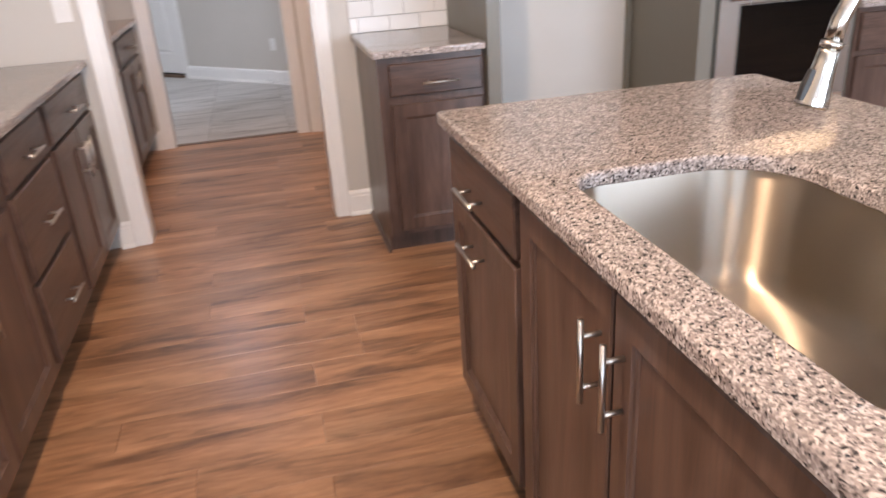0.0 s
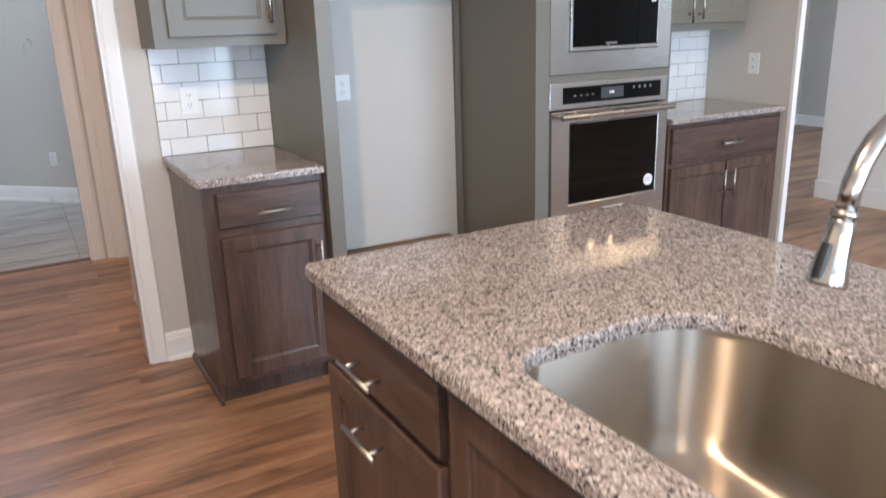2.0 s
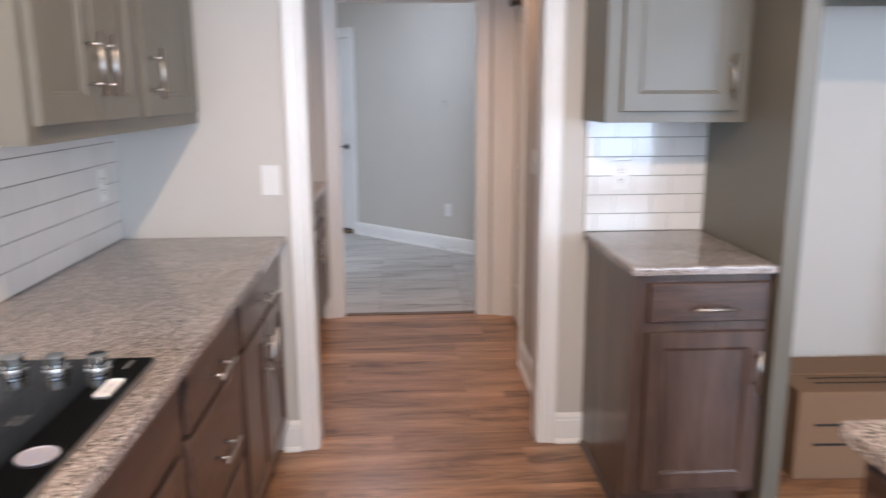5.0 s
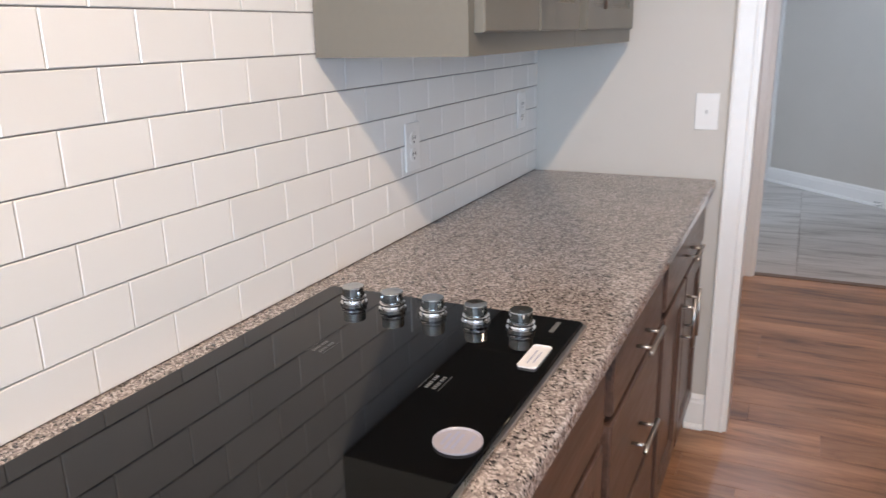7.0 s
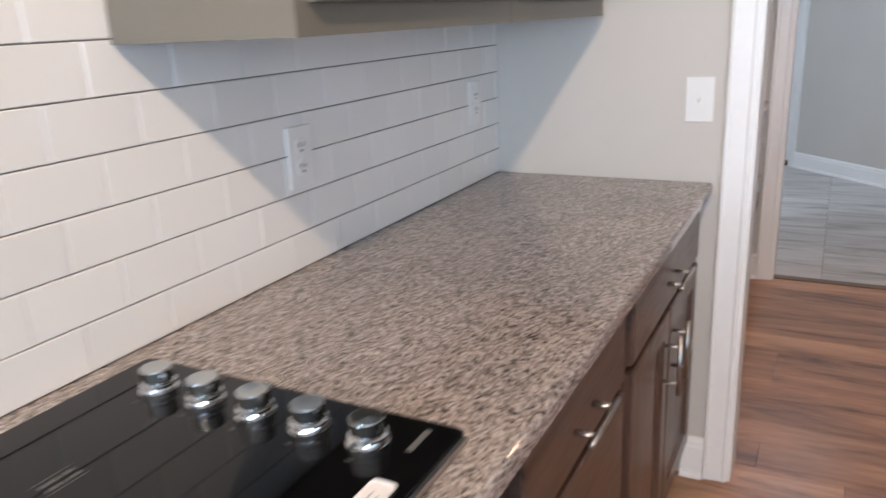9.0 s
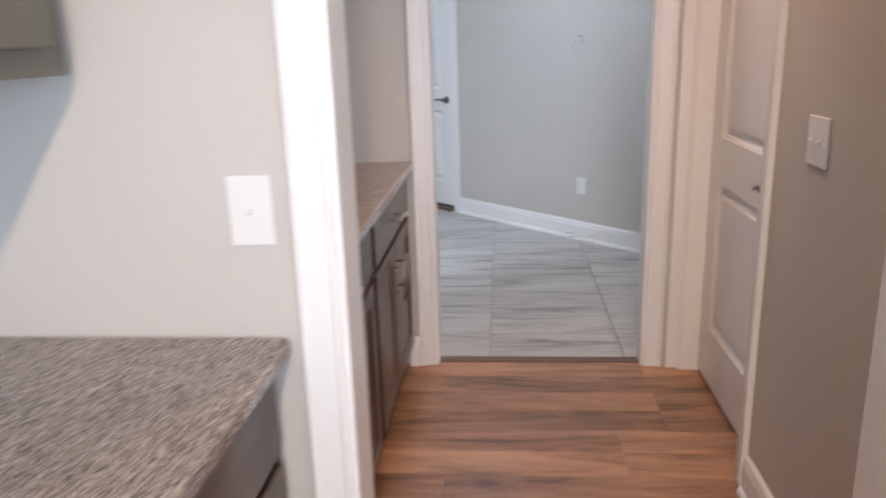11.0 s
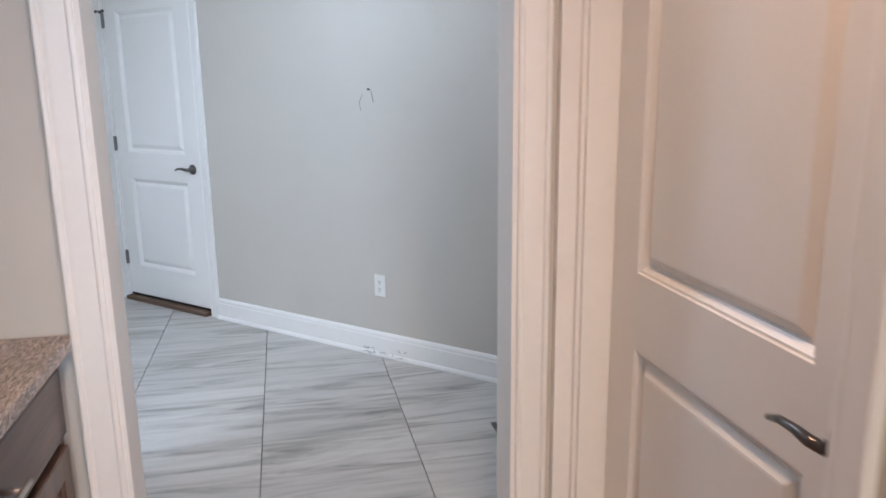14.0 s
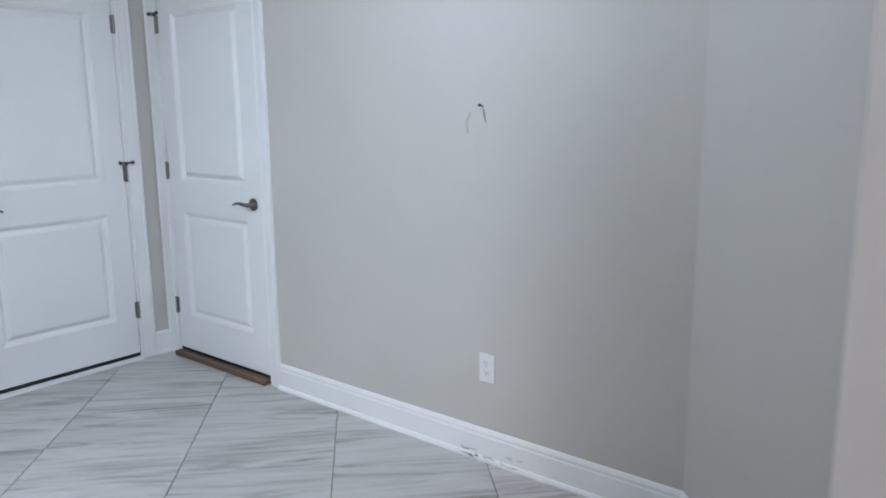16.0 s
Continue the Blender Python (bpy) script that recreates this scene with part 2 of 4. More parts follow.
BLACK_GLASS = plain("black_glass", (0.0016, 0.0016, 0.0019), 0.035, 0.0, 0.1, bumpy=0)
BLACK_GLASS.node_tree.nodes["Principled BSDF"].inputs["Specular IOR Level"].default_value = 0.36
BLACK_PLASTIC = plain("black_plastic", (0.012, 0.012, 0.012), 0.4, bumpy=0)
# near-black that paints the shade inside slots and below the vent slats
SLOT_SHADE = plain("recess_shade", (0.015, 0.013, 0.012), 0.8, bumpy=0)
STICKER = plain("paper_sticker", (0.78, 0.76, 0.76), 0.5, bumpy=0)
FILM = plain("lilac_film", (0.36, 0.34, 0.38), 0.35, bumpy=0)
STICKER_PRINT = plain("sticker_print", (0.34, 0.36, 0.48), 0.6, bumpy=0)
GREY_PRINT = plain("grey_print", (0.13, 0.13, 0.13), 0.5, bumpy=0)
DISPLAY = plain("grey_display", (0.07, 0.075, 0.085), 0.15, bumpy=0)
CARDBOARD = plain("brown_cardboard", (0.235, 0.140, 0.082), 0.85, vary=0.10, grain=120, bumpy=0.1)
MARK = plain("black_scuff", (0.03, 0.03, 0.03), 0.7, bumpy=0)
GLASS = window_glass()
GRASS = plain("lawn", (0.07, 0.10, 0.035), 0.95, vary=0.3, grain=5)
LAMP_GLOW = glow("lamp_diffuser", (1.0, 0.80, 0.58), 9)
BULB_GLOW = glow("bulb_glow", (1.0, 0.74, 0.46), 190)
MUD_GLOW = glow("cool_diffuser", (0.92, 0.96, 1.0), 8)


# ---- mesh helpers ----
def finish(name, bm, material, parent=None, label="", smooth=False):
    me = bpy.data.meshes.new(name)
    bmesh.ops.recalc_face_normals(bm, faces=bm.faces)
    bm.to_mesh(me)
    bm.free()
    if smooth:
        me.polygons.foreach_set("use_smooth", [True] * len(me.polygons))
    for mt in (material if isinstance(material, (list, tuple)) else [material]):
        me.materials.append(mt)
    ob = new(name, me)
    if parent is not None:
        ob.parent = parent
    if label:
        ob["label"] = label
    return ob


def part(name, bm, material, parent, label="", smooth=False):
    return finish(name, bm, material, parent, label, smooth)


def thing(name, label, category, m=None, group="", kind=""):
    ob = new(name)
    ob.empty_display_size = 0.05
    if m is not None:
        ob.matrix_world = m
    return tagged(ob, label, category, group, kind)


def add_box(bm, lo, hi, bevel=0.0):
    x0, y0, z0 = lo
    x1, y1, z1 = hi
    vs = [bm.verts.new(p) for p in ((x0, y0, z0), (x1, y0, z0), (x1, y1, z0), (x0, y1, z0),
                                    (x0, y0, z1), (x1, y0, z1), (x1, y1, z1), (x0, y1, z1))]
    fs = [bm.faces.new([vs[i] for i in q]) for q in ((0, 3, 2, 1), (4, 5, 6, 7), (0, 1, 5, 4), (1, 2, 6, 5), (2, 3, 7, 6), (3, 0, 4, 7))]
    if bevel:
        edges = list({e for f in fs for e in f.edges})
        bmesh.ops.bevel(bm, geom=edges, offset=bevel, segments=2, affect='EDGES', profile=0.6)


def box_mesh(boxes, bevel=0.0):
    bm = bmesh.new()
    for lo, hi in boxes:
        add_box(bm, lo, hi, bevel)
    return bm


def paneled(w, h, t, rects, profile, edge=0.003):
    """A slab w by h, its front towards -y, with sunk rectangles; profile: (inset, depth) steps inwards."""
    bm = bmesh.new()
    xs = sorted({edge, w - edge, *[r[0] for r in rects], *[r[2] for r in rects]})
    zs = sorted({edge, h - edge, *[r[1] for r in rects], *[r[3] for r in rects]})

    def sunk(x, z):
        return any(r[0] < x < r[2] and r[1] < z < r[3] for r in rects)
    for a, b in zip(xs, xs[1:]):
        for c, d in zip(zs, zs[1:]):
            if not sunk((a + b) / 2, (c + d) / 2):
                bm.faces.new([bm.verts.new(p) for p in ((a, 0, c), (b, 0, c), (b, 0, d), (a, 0, d))])
    for x0, z0, x1, z1 in rects:
        loops = []
        for ins, dep in profile:
            loops.append([bm.verts.new(p) for p in ((x0 + ins, dep, z0 + ins), (x1 - ins, dep, z0 + ins), (x1 - ins, dep, z1 - ins), (x0 + ins, dep, z1 - ins))])
        for la, lb in zip(loops, loops[1:]):
            for i in range(4):
                j = (i + 1) % 4
                bm.faces.new((la[i], la[j], lb[j], lb[i]))
        bm.faces.new(loops[-1])
    rim = [[bm.verts.new(p) for p in ((i, y, i), (w - i, y, i), (w - i, y, h - i), (i, y, h - i))] for i, y in ((edge, 0), (0, edge), (0, t))]
    for la, lb in zip(rim, rim[1:]):
        for i in range(4):
            j = (i + 1) % 4
            bm.faces.new((la[i], la[j], lb[j], lb[i]))
    bm.faces.new(rim[-1])
    bmesh.ops.remove_doubles(bm, verts=bm.verts, dist=0.0001)
    return bm


def tube(points, radii, sides=10, bm=None):
    """A round bar along points."""
    bm = bm or bmesh.new()
    pts = [Vector(p) for p in points]
    rings = []
    side = None
    for i, p in enumerate(pts):
        d = (pts[min(i + 1, len(pts) - 1)] - pts[max(i - 1, 0)]).normalized()
        if side is None:
            side = d.orthogonal().normalized()
        side = (side - d * side.dot(d)).normalized()
        up = d.cross(side)
        r = radii[i] if isinstance(radii, (list, tuple)) else radii
        rings.append([bm.verts.new(p + (side * math.cos(a) + up * math.sin(a)) * r) for a in [2 * math.pi * k / sides for k in range(sides)]])
    for ra, rb in zip(rings, rings[1:]):
        for k in range(sides):
            bm.faces.new((ra[k], ra[(k + 1) % sides], rb[(k + 1) % sides], rb[k]))
    bm.faces.new(rings[0])
    bm.faces.new(rings[-1])
    return bm


def lathe(profile, sides=24, bm=None):
    """A turned solid about z: (radius, z) from bottom to top."""
    return tube_z(profile, sides, bm or bmesh.new())


def tube_z(profile, sides, bm):
    rings = [[bm.verts.new((r * math.cos(2 * math.pi * k / sides), r * math.sin(2 * math.pi * k / sides), z)) for k in range(sides)] for r, z in profile]
    for ra, rb in zip(rings, rings[1:]):
        for k in range(sides):
            bm.faces.new((ra[k], ra[(k + 1) % sides], rb[(k + 1) % sides], rb[k]))
    bm.faces.new(rings[0])
    bm.faces.new(rings[-1])
    return bm


def along(profile, length):
    """A moulding: (out, z) profile carried along x; out goes to -y."""
    bm = bmesh.new()
    ends = [[bm.verts.new((x, -o, z)) for o, z in profile] for x in (0, length)]
    n = len(profile)
    for i in range(n):
        bm.faces.new((ends[0][i], ends[0][(i + 1) % n], ends[1][(i + 1) % n], ends[1][i]))
    bm.faces.new(ends[0])
    bm.faces.new(ends[1])
    return bm


def run_pose(p0, p1):
    return pose(p0[0], p0[1], 0, 0, 0, math.degrees(math.atan2(p1[1] - p0[1], p1[0] - p0[0])))


def wall_run(name, p0, p1, thick, openings=(), label="", height=2.74, material=None):
    """A wall from p0 to p1 with the room on its right; openings: (from, to, sill, head) along it."""
    length = math.hypot(p1[0] - p0[0], p1[1] - p0[1])
    boxes, s = [], 0.0
    for a, b, sill, head in sorted(openings):
        boxes.append(((s, 0, 0), (a, thick, height)))
        boxes.append(((a, 0, head), (b, thick, height)))
        if sill > 0:
            boxes.append(((a, 0, 0), (b, thick, sill)))
        s = b
    boxes.append(((s, 0, 0), (length, thick, height)))
    ob = finish(name, box_mesh([b for b in boxes if b[1][0] - b[0][0] > 0.001]), material or WALL)
    ob.matrix_world = run_pose(p0, p1)
    return tagged(ob, label or "smooth painted warm grey plaster wall", "wall", kind="structure")


BASE_PROFILE = [(0, 0), (0.026, 0), (0.026, 0.008), (0.020, 0.018), (0.015, 0.020), (0.015, 0.100), (0.012, 0.106), (0.012, 0.118), (0.007, 0.128), (0.004, 0.132), (0, 0.132)]


def baseboard(p0, p1):
    """A skirting along a wall from p0 to p1, the room on its right."""
    ob = finish("baseboard", along(BASE_PROFILE, math.hypot(p1[0] - p0[0], p1[1] - p0[1])), TRIM_WHITE)
    ob.matrix_world = run_pose(p0, p1)
    return tagged(ob, "white painted moulded baseboard with shoe strip", "baseboard", kind="structure")


def casing_upright(m, width, height, flip=False):
    """A fluted casing board: m puts its inner lower edge, x away from the opening, face to -y."""
    prof = [(0, 0), (0, 0.009), (0.006, 0.011), (0.010, 0.011), (0.013, 0.008), (0.05, 0.012), (0.060, 0.012), (0.064, 0.018), (width - 0.004, 0.019), (width, 0.016), (width, 0)]
    bm = bmesh.new()
    sgn = -1 if flip else 1
    ends = [[bm.verts.new((sgn * x, -o, z)) for x, o in prof] for z in (0, height)]
    n = len(prof)
    for i in range(n):
        bm.faces.new((ends[0][i], ends[0][(i + 1) % n], ends[1][(i + 1) % n], ends[1][i]))
    bm.faces.new(ends[0])
    bm.faces.new(ends[1])
    ob = finish("trim", bm, TRIM_WHITE)
    ob.matrix_world = m
    return tagged(ob, "white moulded door casing board", "casing", kind="structure")


def casing_head(m, length, width):
    prof = [(0, 0), (0.009, 0), (0.011, 0.006), (0.008, 0.013), (0.012, 0.05), (0.018, 0.064), (0.019, width - 0.004), (0.016, width), (0, width)]
    ob = finish("trim", along(prof, length), TRIM_WHITE)
    ob.matrix_world = m
    return tagged(ob, "white moulded door head casing", "casing", kind="structure")


def cased(m, a, b, head, thick, width=0.09, back=True):
    """Jamb boards and casing round an opening from a to b along a wall whose pose is m."""
    jamb = finish("trim", box_mesh([((a, 0, 0), (a + 0.018, thick, head)), ((b - 0.018, 0, 0), (b, thick, head)), ((a + 0.018, 0, head - 0.018), (b - 0.018, thick, head))], 0.0015), TRIM_WHITE)
    jamb.matrix_world = m
    tagged(jamb, "white painted jamb boards lining the opening", "jamb", kind="structure")
    casing_upright(m @ Matrix.Translation((a + 0.006, 0, 0)), width, head + 0.0, True)
    casing_upright(m @ Matrix.Translation((b - 0.006, 0, 0)), width, head + 0.0)
    casing_head(m @ Matrix.Translation((a + 0.006 - width, 0, head)), b - a + 2 * width - 0.012, width)
    if back:
        far = m @ Matrix.Translation((b, thick, 0)) @ pose(0, 0, 0, 0, 0, 180)
        casing_upright(far @ Matrix.Translation((0.006, 0, 0)), width, head, True)
        casing_upright(far @ Matrix.Translation((b - a - 0.006, 0, 0)), width, head)
        casing_head(far @ Matrix.Translation((0.006 - width, 0, head)), b - a + 2 * width - 0.012, width)


def lever_handle(parent, x, z, way, y=0.0):
    """A dark lever with its round rose, the lever pointing along way * x."""
    bm = bmesh.new()
    rose = lathe([(0.0315, 0), (0.0315, 0.006), (0.027, 0.010), (0.012, 0.012), (0.011, 0.042), (0.0, 0.043)], 24)
    bmesh.ops.transform(rose, matrix=pose(x, y, z, 90), verts=rose.verts)
    h = part("door_handle", rose, BRONZE, parent, "dark bronze lever handle", True)
    pts = [(x, y - 0.040, z), (x + way * 0.02, y - 0.046, z + 0.002), (x + way * 0.05, y - 0.047, z + 0.006), (x + way * 0.085, y - 0.045, z + 0.004), (x + way * 0.115, y - 0.043, z - 0.006)]
    part("lever", tube(pts, [0.010, 0.010, 0.008, 0.007, 0.005], 10, bm), BRONZE, h, "", True)


def hinge(parent, x, z, y=0.0, stop=False):
    bm = box_mesh([((x - 0.016, y - 0.003, z - 0.045), (x + 0.016, y + 0.001, z + 0.045))])
    tube([(x, y - 0.007, z - 0.048), (x, y - 0.007, z + 0.048)], 0.0065, 8, bm)
    h = part("hinge", bm, HINGE_STEEL, parent, "satin steel hinge")
    if stop:
        arm = tube([(x - 0.034, y - 0.020, z + 0.056), (x + 0.034, y - 0.020, z + 0.056)], 0.0045, 8)
        for e in (-1, 1):
            tube([(x + e * 0.032, y - 0.020, z + 0.056), (x + e * 0.040, y - 0.020, z + 0.056)], 0.010, 10, arm)
        tube([(x, y - 0.022, z + 0.050), (x, y - 0.004, z + 0.050)], 0.008, 8, arm)
        part("door_stop", arm, BRONZE, h, "small hinge-pin door stop")


MOULDED = [(0, 0), (0.003, 0.004), (0.008, 0.005), (0.020, 0.017), (0.026, 0.0175), (0.046, 0.004), (0.052, 0.003)]


def two_panel_door(name, m, w, h, label, handle_side, pointing, hinges=True, gap=0.012, gap_shade=0.0, backset=0.062):
    """A moulded two-panel door; m: lower left of its front face, looking at it along +y."""
    door = finish(name, paneled(w, h - gap, 0.035, [(0.125, 0.245 - gap, w - 0.125, 0.838 - gap), (0.125, 1.012 - gap, w - 0.125, h - 0.14 - gap)], MOULDED), DOOR_WHITE)
    door.matrix_world = m @ Matrix.Translation((0, 0, gap))
    tagged(door, label, "door", kind="structure")
    hx = w - backset if handle_side > 0 else backset
    lever_handle(door, hx, 0.925 - gap, pointing)
    if hinges:
        for hz in (0.25, 1.02, 1.80):
            hinge(door, -0.004 if handle_side > 0 else w + 0.004, hz, stop=hz == (1.80 if handle_side > 0 else 1.02))
    # black strip put in for the dark gap between door and threshold
    if gap_shade:
        part("door_gap_shade", box_mesh([((0.002, 0.004, gap_shade - gap), (w - 0.002, 0.031, -0.0005))]), BLACK_PLASTIC, door, "black strip standing in for the shade under the door")
    return door


def bar_pull(parent, at, upright, length=0.150):
    """A slim bar pull standing off on two posts."""
    x, z = at
    a = length / 2
    d = Vector((0, 0, 1)) if upright else Vector((1, 0, 0))
    c = Vector((x, -0.034, z))
    bm = tube([c - d * a, c + d * a], 0.0055, 10)
    for s in (-0.62, 0.62):
        p = c + d * a * s
        tube([p, (p.x, 0.0, p.z)], 0.0045, 8, bm)
    return part("handle", bm, NICKEL, parent, "satin nickel bar pull", True)


SHAKER = [(0, 0), (0.003, 0.004), (0.009, 0.0055), (0.012, 0.009)]


def cabinet(name, m, w, d, z0, z1, fronts, material, flat_material, label, group="", toe=0.10, sides=(0, 0), rail=0.055):
    """A framed cabinet, its frame's face at y = 0, its back at y = d. fronts: (kind, x0, x1, z0, z1, pulls)."""
    c = thing(name, label, "cabinet", m, group)
    b0 = z0 + toe
    pieces = [("side_panel", (0, 0.019, b0), (0.018, d, z1)), ("side_panel", (w - 0.018, 0.019, b0), (w, d, z1)), ("back_panel", (0.018, d - 0.012, b0), (w - 0.018, d, z1)),
              ("bottom_panel", (0.018, 0.019, b0), (w - 0.018, d - 0.012, b0 + 0.018)), ("face_frame", (0, 0, b0), (w, 0.019, z1))]
    if toe == 0:
        pieces.append(("top_panel", (0.018, 0.019, z1 - 0.018), (w - 0.018, d - 0.012, z1)))
    for piece, lo, hi in pieces:
        part(piece, box_mesh([(lo, hi)]), material, c)
    if toe:
        part("toe_kick", box_mesh([((0.0, 0.075, z0), (w, 0.095, b0 - 0.0005))]), material, c)
        for sx in (0.0, w - 0.018):
            part("plinth_side", box_mesh([((sx, 0.0955, z0), (sx + 0.018, d, b0 - 0.0005))]), material, c)
    for kind, x0, x1, f0, f1, pulls in fronts:
        fw, fh = x1 - x0, f1 - f0
        if kind == "door":
            bm = paneled(fw, fh, 0.020, [(rail, rail, fw - rail, fh - rail)], SHAKER)
            f = part("door", bm, material, c)
        else:
            bm = paneled(fw, fh, 0.020, [], SHAKER, 0.004)
            f = part("drawer_front", bm, flat_material, c)
        f.location = (x0, -0.0205, f0)
        for px, pz, up in pulls:
            bar_pull(f, (px - x0, pz - f0), up)
    return c


def rounded_loop(x0, y0, x1, y1, radii, steps=8):
    """A rectangle with its own radius at each corner, counterclockwise from the lower left."""
    out = []
    for (cx, cy), r, a0 in zip(((x0, y0), (x1, y0), (x1, y1), (x0, y1)), radii, (180, 270, 0, 90)):
        ox = cx + r if cx == x0 else cx - r
        oy = cy + r if cy == y0 else cy - r
        for k in range(steps + 1):
            a = radians(a0 + 90 * k / steps)
            out.append((ox + r * math.cos(a), oy + r * math.sin(a)))
    return out


def inset_loop(loop, by):
    n = len(loop)
    out = []
    for i in range(n):
        d = Vector(loop[(i + 1) % n]) - Vector(loop[i - 1])
        nrm = Vector((-d.y, d.x))
        nrm = nrm.normalized() if nrm.length > 1e-9 else Vector((0, 0))
        out.append((loop[i][0] + nrm.x * by, loop[i][1] + nrm.y * by))
    return out


def slab(outer, z0, z1, holes=(), ease=0.009):
    """A stone top with eased edges and cut-outs."""
    bm = bmesh.new()

    def ring(loop, z):
        return [bm.verts.new((x, y, z)) for x, y in loop]

    def wall(a, b):
        n = len(a)
        for i in range(n):
            bm.faces.new((a[i], a[(i + 1) % n], b[(i + 1) % n], b[i]))
    tops, bottoms = [], []
    for loop, s in [(outer, 1)] + [(h, -1) for h in holes]:
        seq = [ring(inset_loop(loop, s * ease * (1 - math.sin(a))), z1 - ease * (1 - math.cos(a))) for a in (0, 0.314, 0.628, 0.942, 1.257, math.pi / 2)]
        seq += [ring(loop, z0 + 0.003), ring(inset_loop(loop, s * 0.003), z0)]
        for a, b in zip(seq, seq[1:]):
            wall(a, b)
        tops.append(seq[0])
        bottoms.append(seq[-1])
    for rings in (tops, bottoms):
        edges = []
        for r in rings:
            for i in range(len(r)):
                e = bm.edges.get((r[i], r[(i + 1) % len(r)]))
                edges.append(e)
        bmesh.ops.triangle_fill(bm, use_beauty=True, use_dissolve=False, edges=edges)
    return bm


def countertop(outer, z0, z1, label, holes=()):
    ob = finish("countertop", slab(outer, z0, z1, holes), GRANITE)
    return tagged(ob, label, "countertop")


def outlet(m, label, kind="outlet", gang=1):
    """A wall plate standing 5 mm proud of the wall; m: its centre on the wall, facing -y."""
    w = 0.072 if gang == 1 else 0.116
    name = "outlet" if kind == "outlet" else "light_switch"
    o = thing(name, label, "outlet" if kind == "outlet" else "light switch", m)
    part("plate", box_mesh([((-w / 2, -0.0055, -0.0585), (w / 2, -0.0005, 0.0585))], 0.002), PLASTIC_WHITE, o)
    if kind == "outlet":
        for dz in (-0.02, 0.02):
            r = lathe([(0.0165, 0), (0.0165, 0.002), (0.0155, 0.0025)], 18)
            bmesh.ops.transform(r, matrix=pose(0, -0.0052, dz, 90), verts=r.verts)
            s = part("socket", r, PLASTIC_WHITE, o)
            part("slot", box_mesh([((-0.0075, -0.0087, dz - 0.001), (-0.0055, -0.0078, dz + 0.008)), ((0.0055, -0.0087, dz - 0.001), (0.0075, -0.0078, dz + 0.007)), ((-0.002, -0.0087, dz - 0.010), (0.002, -0.0078, dz - 0.006))]), SLOT_SHADE, s)
    else:
        for k in range(gang):
            dx = (k - (gang - 1) / 2) * 0.046
            part("surround", box_mesh([((dx - 0.006, -0.0070, -0.013), (dx + 0.006, -0.0050, 0.013))], 0.0008), PLASTIC_WHITE, o)
            bm = box_mesh([((dx - 0.0036, -0.013, -0.004), (dx + 0.0036, -0.005, 0.005))], 0.001)
            bmesh.ops.transform(bm, matrix=pose(0, -0.002, 0.003, 28), verts=bm.verts)
            part("toggle", bm, PLASTIC_WHITE, o)
            for dz in (-0.030, 0.030):
                sc = lathe([(0.003, 0), (0.003, 0.0012)], 10)
                bmesh.ops.transform(sc, matrix=pose(dx, -0.0052, dz, 90), verts=sc.verts)
                part("screw", sc, PLASTIC_WHITE, o)
    return o


# ---- large structure ----
LEFT_FACE = pose(0, 0, 0, 0, 0, 90)      # fronts that face +x; local x runs along +y
ISLAND_FACE = pose(0, 0, 0, 0, 0, -90)   # fronts that face -x; local x runs along -y

sub = finish("floor", box_mesh([((-1.45, -4.12, -0.14), (9.0, 5.915, -0.006)), ((-2.72, 5.915, -0.14), (9.0, 11.0, -0.012))]), GROUT_FLOOR)
tagged(sub, "floor slab below planks and tiles", "floor", kind="structure")

# walls, each with its room on the right when walked from its first point to its second
wall_run("wall_west", (-1.327, -4.0), (-1.327, 5.87), 0.12, [(0.6, 2.4, 0.5, 2.40)])
wall_run("wall_north", (-1.327, 3.97), (3.80, 3.97), 0.13, [(0.719, 1.672, 0, 2.44)])
wall_run("wall_hall_east", (0.42, 5.868), (0.42, 4.102), 0.12, [(0.028, 0.878, 0, 2.05)])
wall_run("wall_hall_end", (-1.327, 5.87), (0.90, 5.87), 0.12, [(0.690, 1.607, 0, 2.05)])
wall_run("wall_mudroom_south", (-1.333, 5.99), (-2.60, 5.99), 0.12)
# unseen wall, added only to shade the right of the diagonal wall
wall_run("shade_wall_mudroom", (-1.24, 6.79), (-1.24, 5.992), 0.12)
wall_run("wall_mudroom_west", (-2.60, 5.99), (-2.60, 8.42), 0.12)
wall_run("wall_mudroom_left", (-2.60, 8.42), (-1.395, 9.625), 0.12, [(0.666, 1.531, 0, 2.06)])
wall_run("wall_mudroom_diagonal", (-1.395, 9.625), (0.78, 7.45), 0.12, [(0.078, 0.933, 0, 2.06)])
wall_run("wall_mudroom_east", (0.78, 7.45), (0.78, 5.992), 0.12)
wall_run("wall_cabinet_side", (3.76, 3.97), (3.76, 3.37), 0.035)
wall_run("wall_family_west", (3.836, 3.40), (3.836, 6.90), 0.039, label="painted warm grey wall of the next room")
wall_run("wall_family_north", (3.90, 6.90), (9.00, 6.90), 0.12, [(2.0, 3.4, 0.8, 2.2)])
wall_run("wall_east", (8.90, 6.90), (8.90, -4.0), 0.12, [(7.4, 9.4, 0.7, 2.3)])
wall_run("wall_south", (8.90, -4.0), (-1.327, -4.0), 0.12, [(4.0, 6.4, 0.45, 2.40), (7.0, 9.4, 0.45, 2.40)])

ceil = finish("ceiling", box_mesh([((-1.45, -4.12, 2.74), (9.02, 5.98, 2.86)), ((-2.72, 5.98, 2.74), (9.02, 11.0, 2.86))]), CEILING_WHITE)
tagged(ceil, "flat white painted ceiling", "ceiling", kind="structure")
lawn = finish("ground", box_mesh([((-400, -400, -0.6), (400, 400, -0.15))]), GRASS)
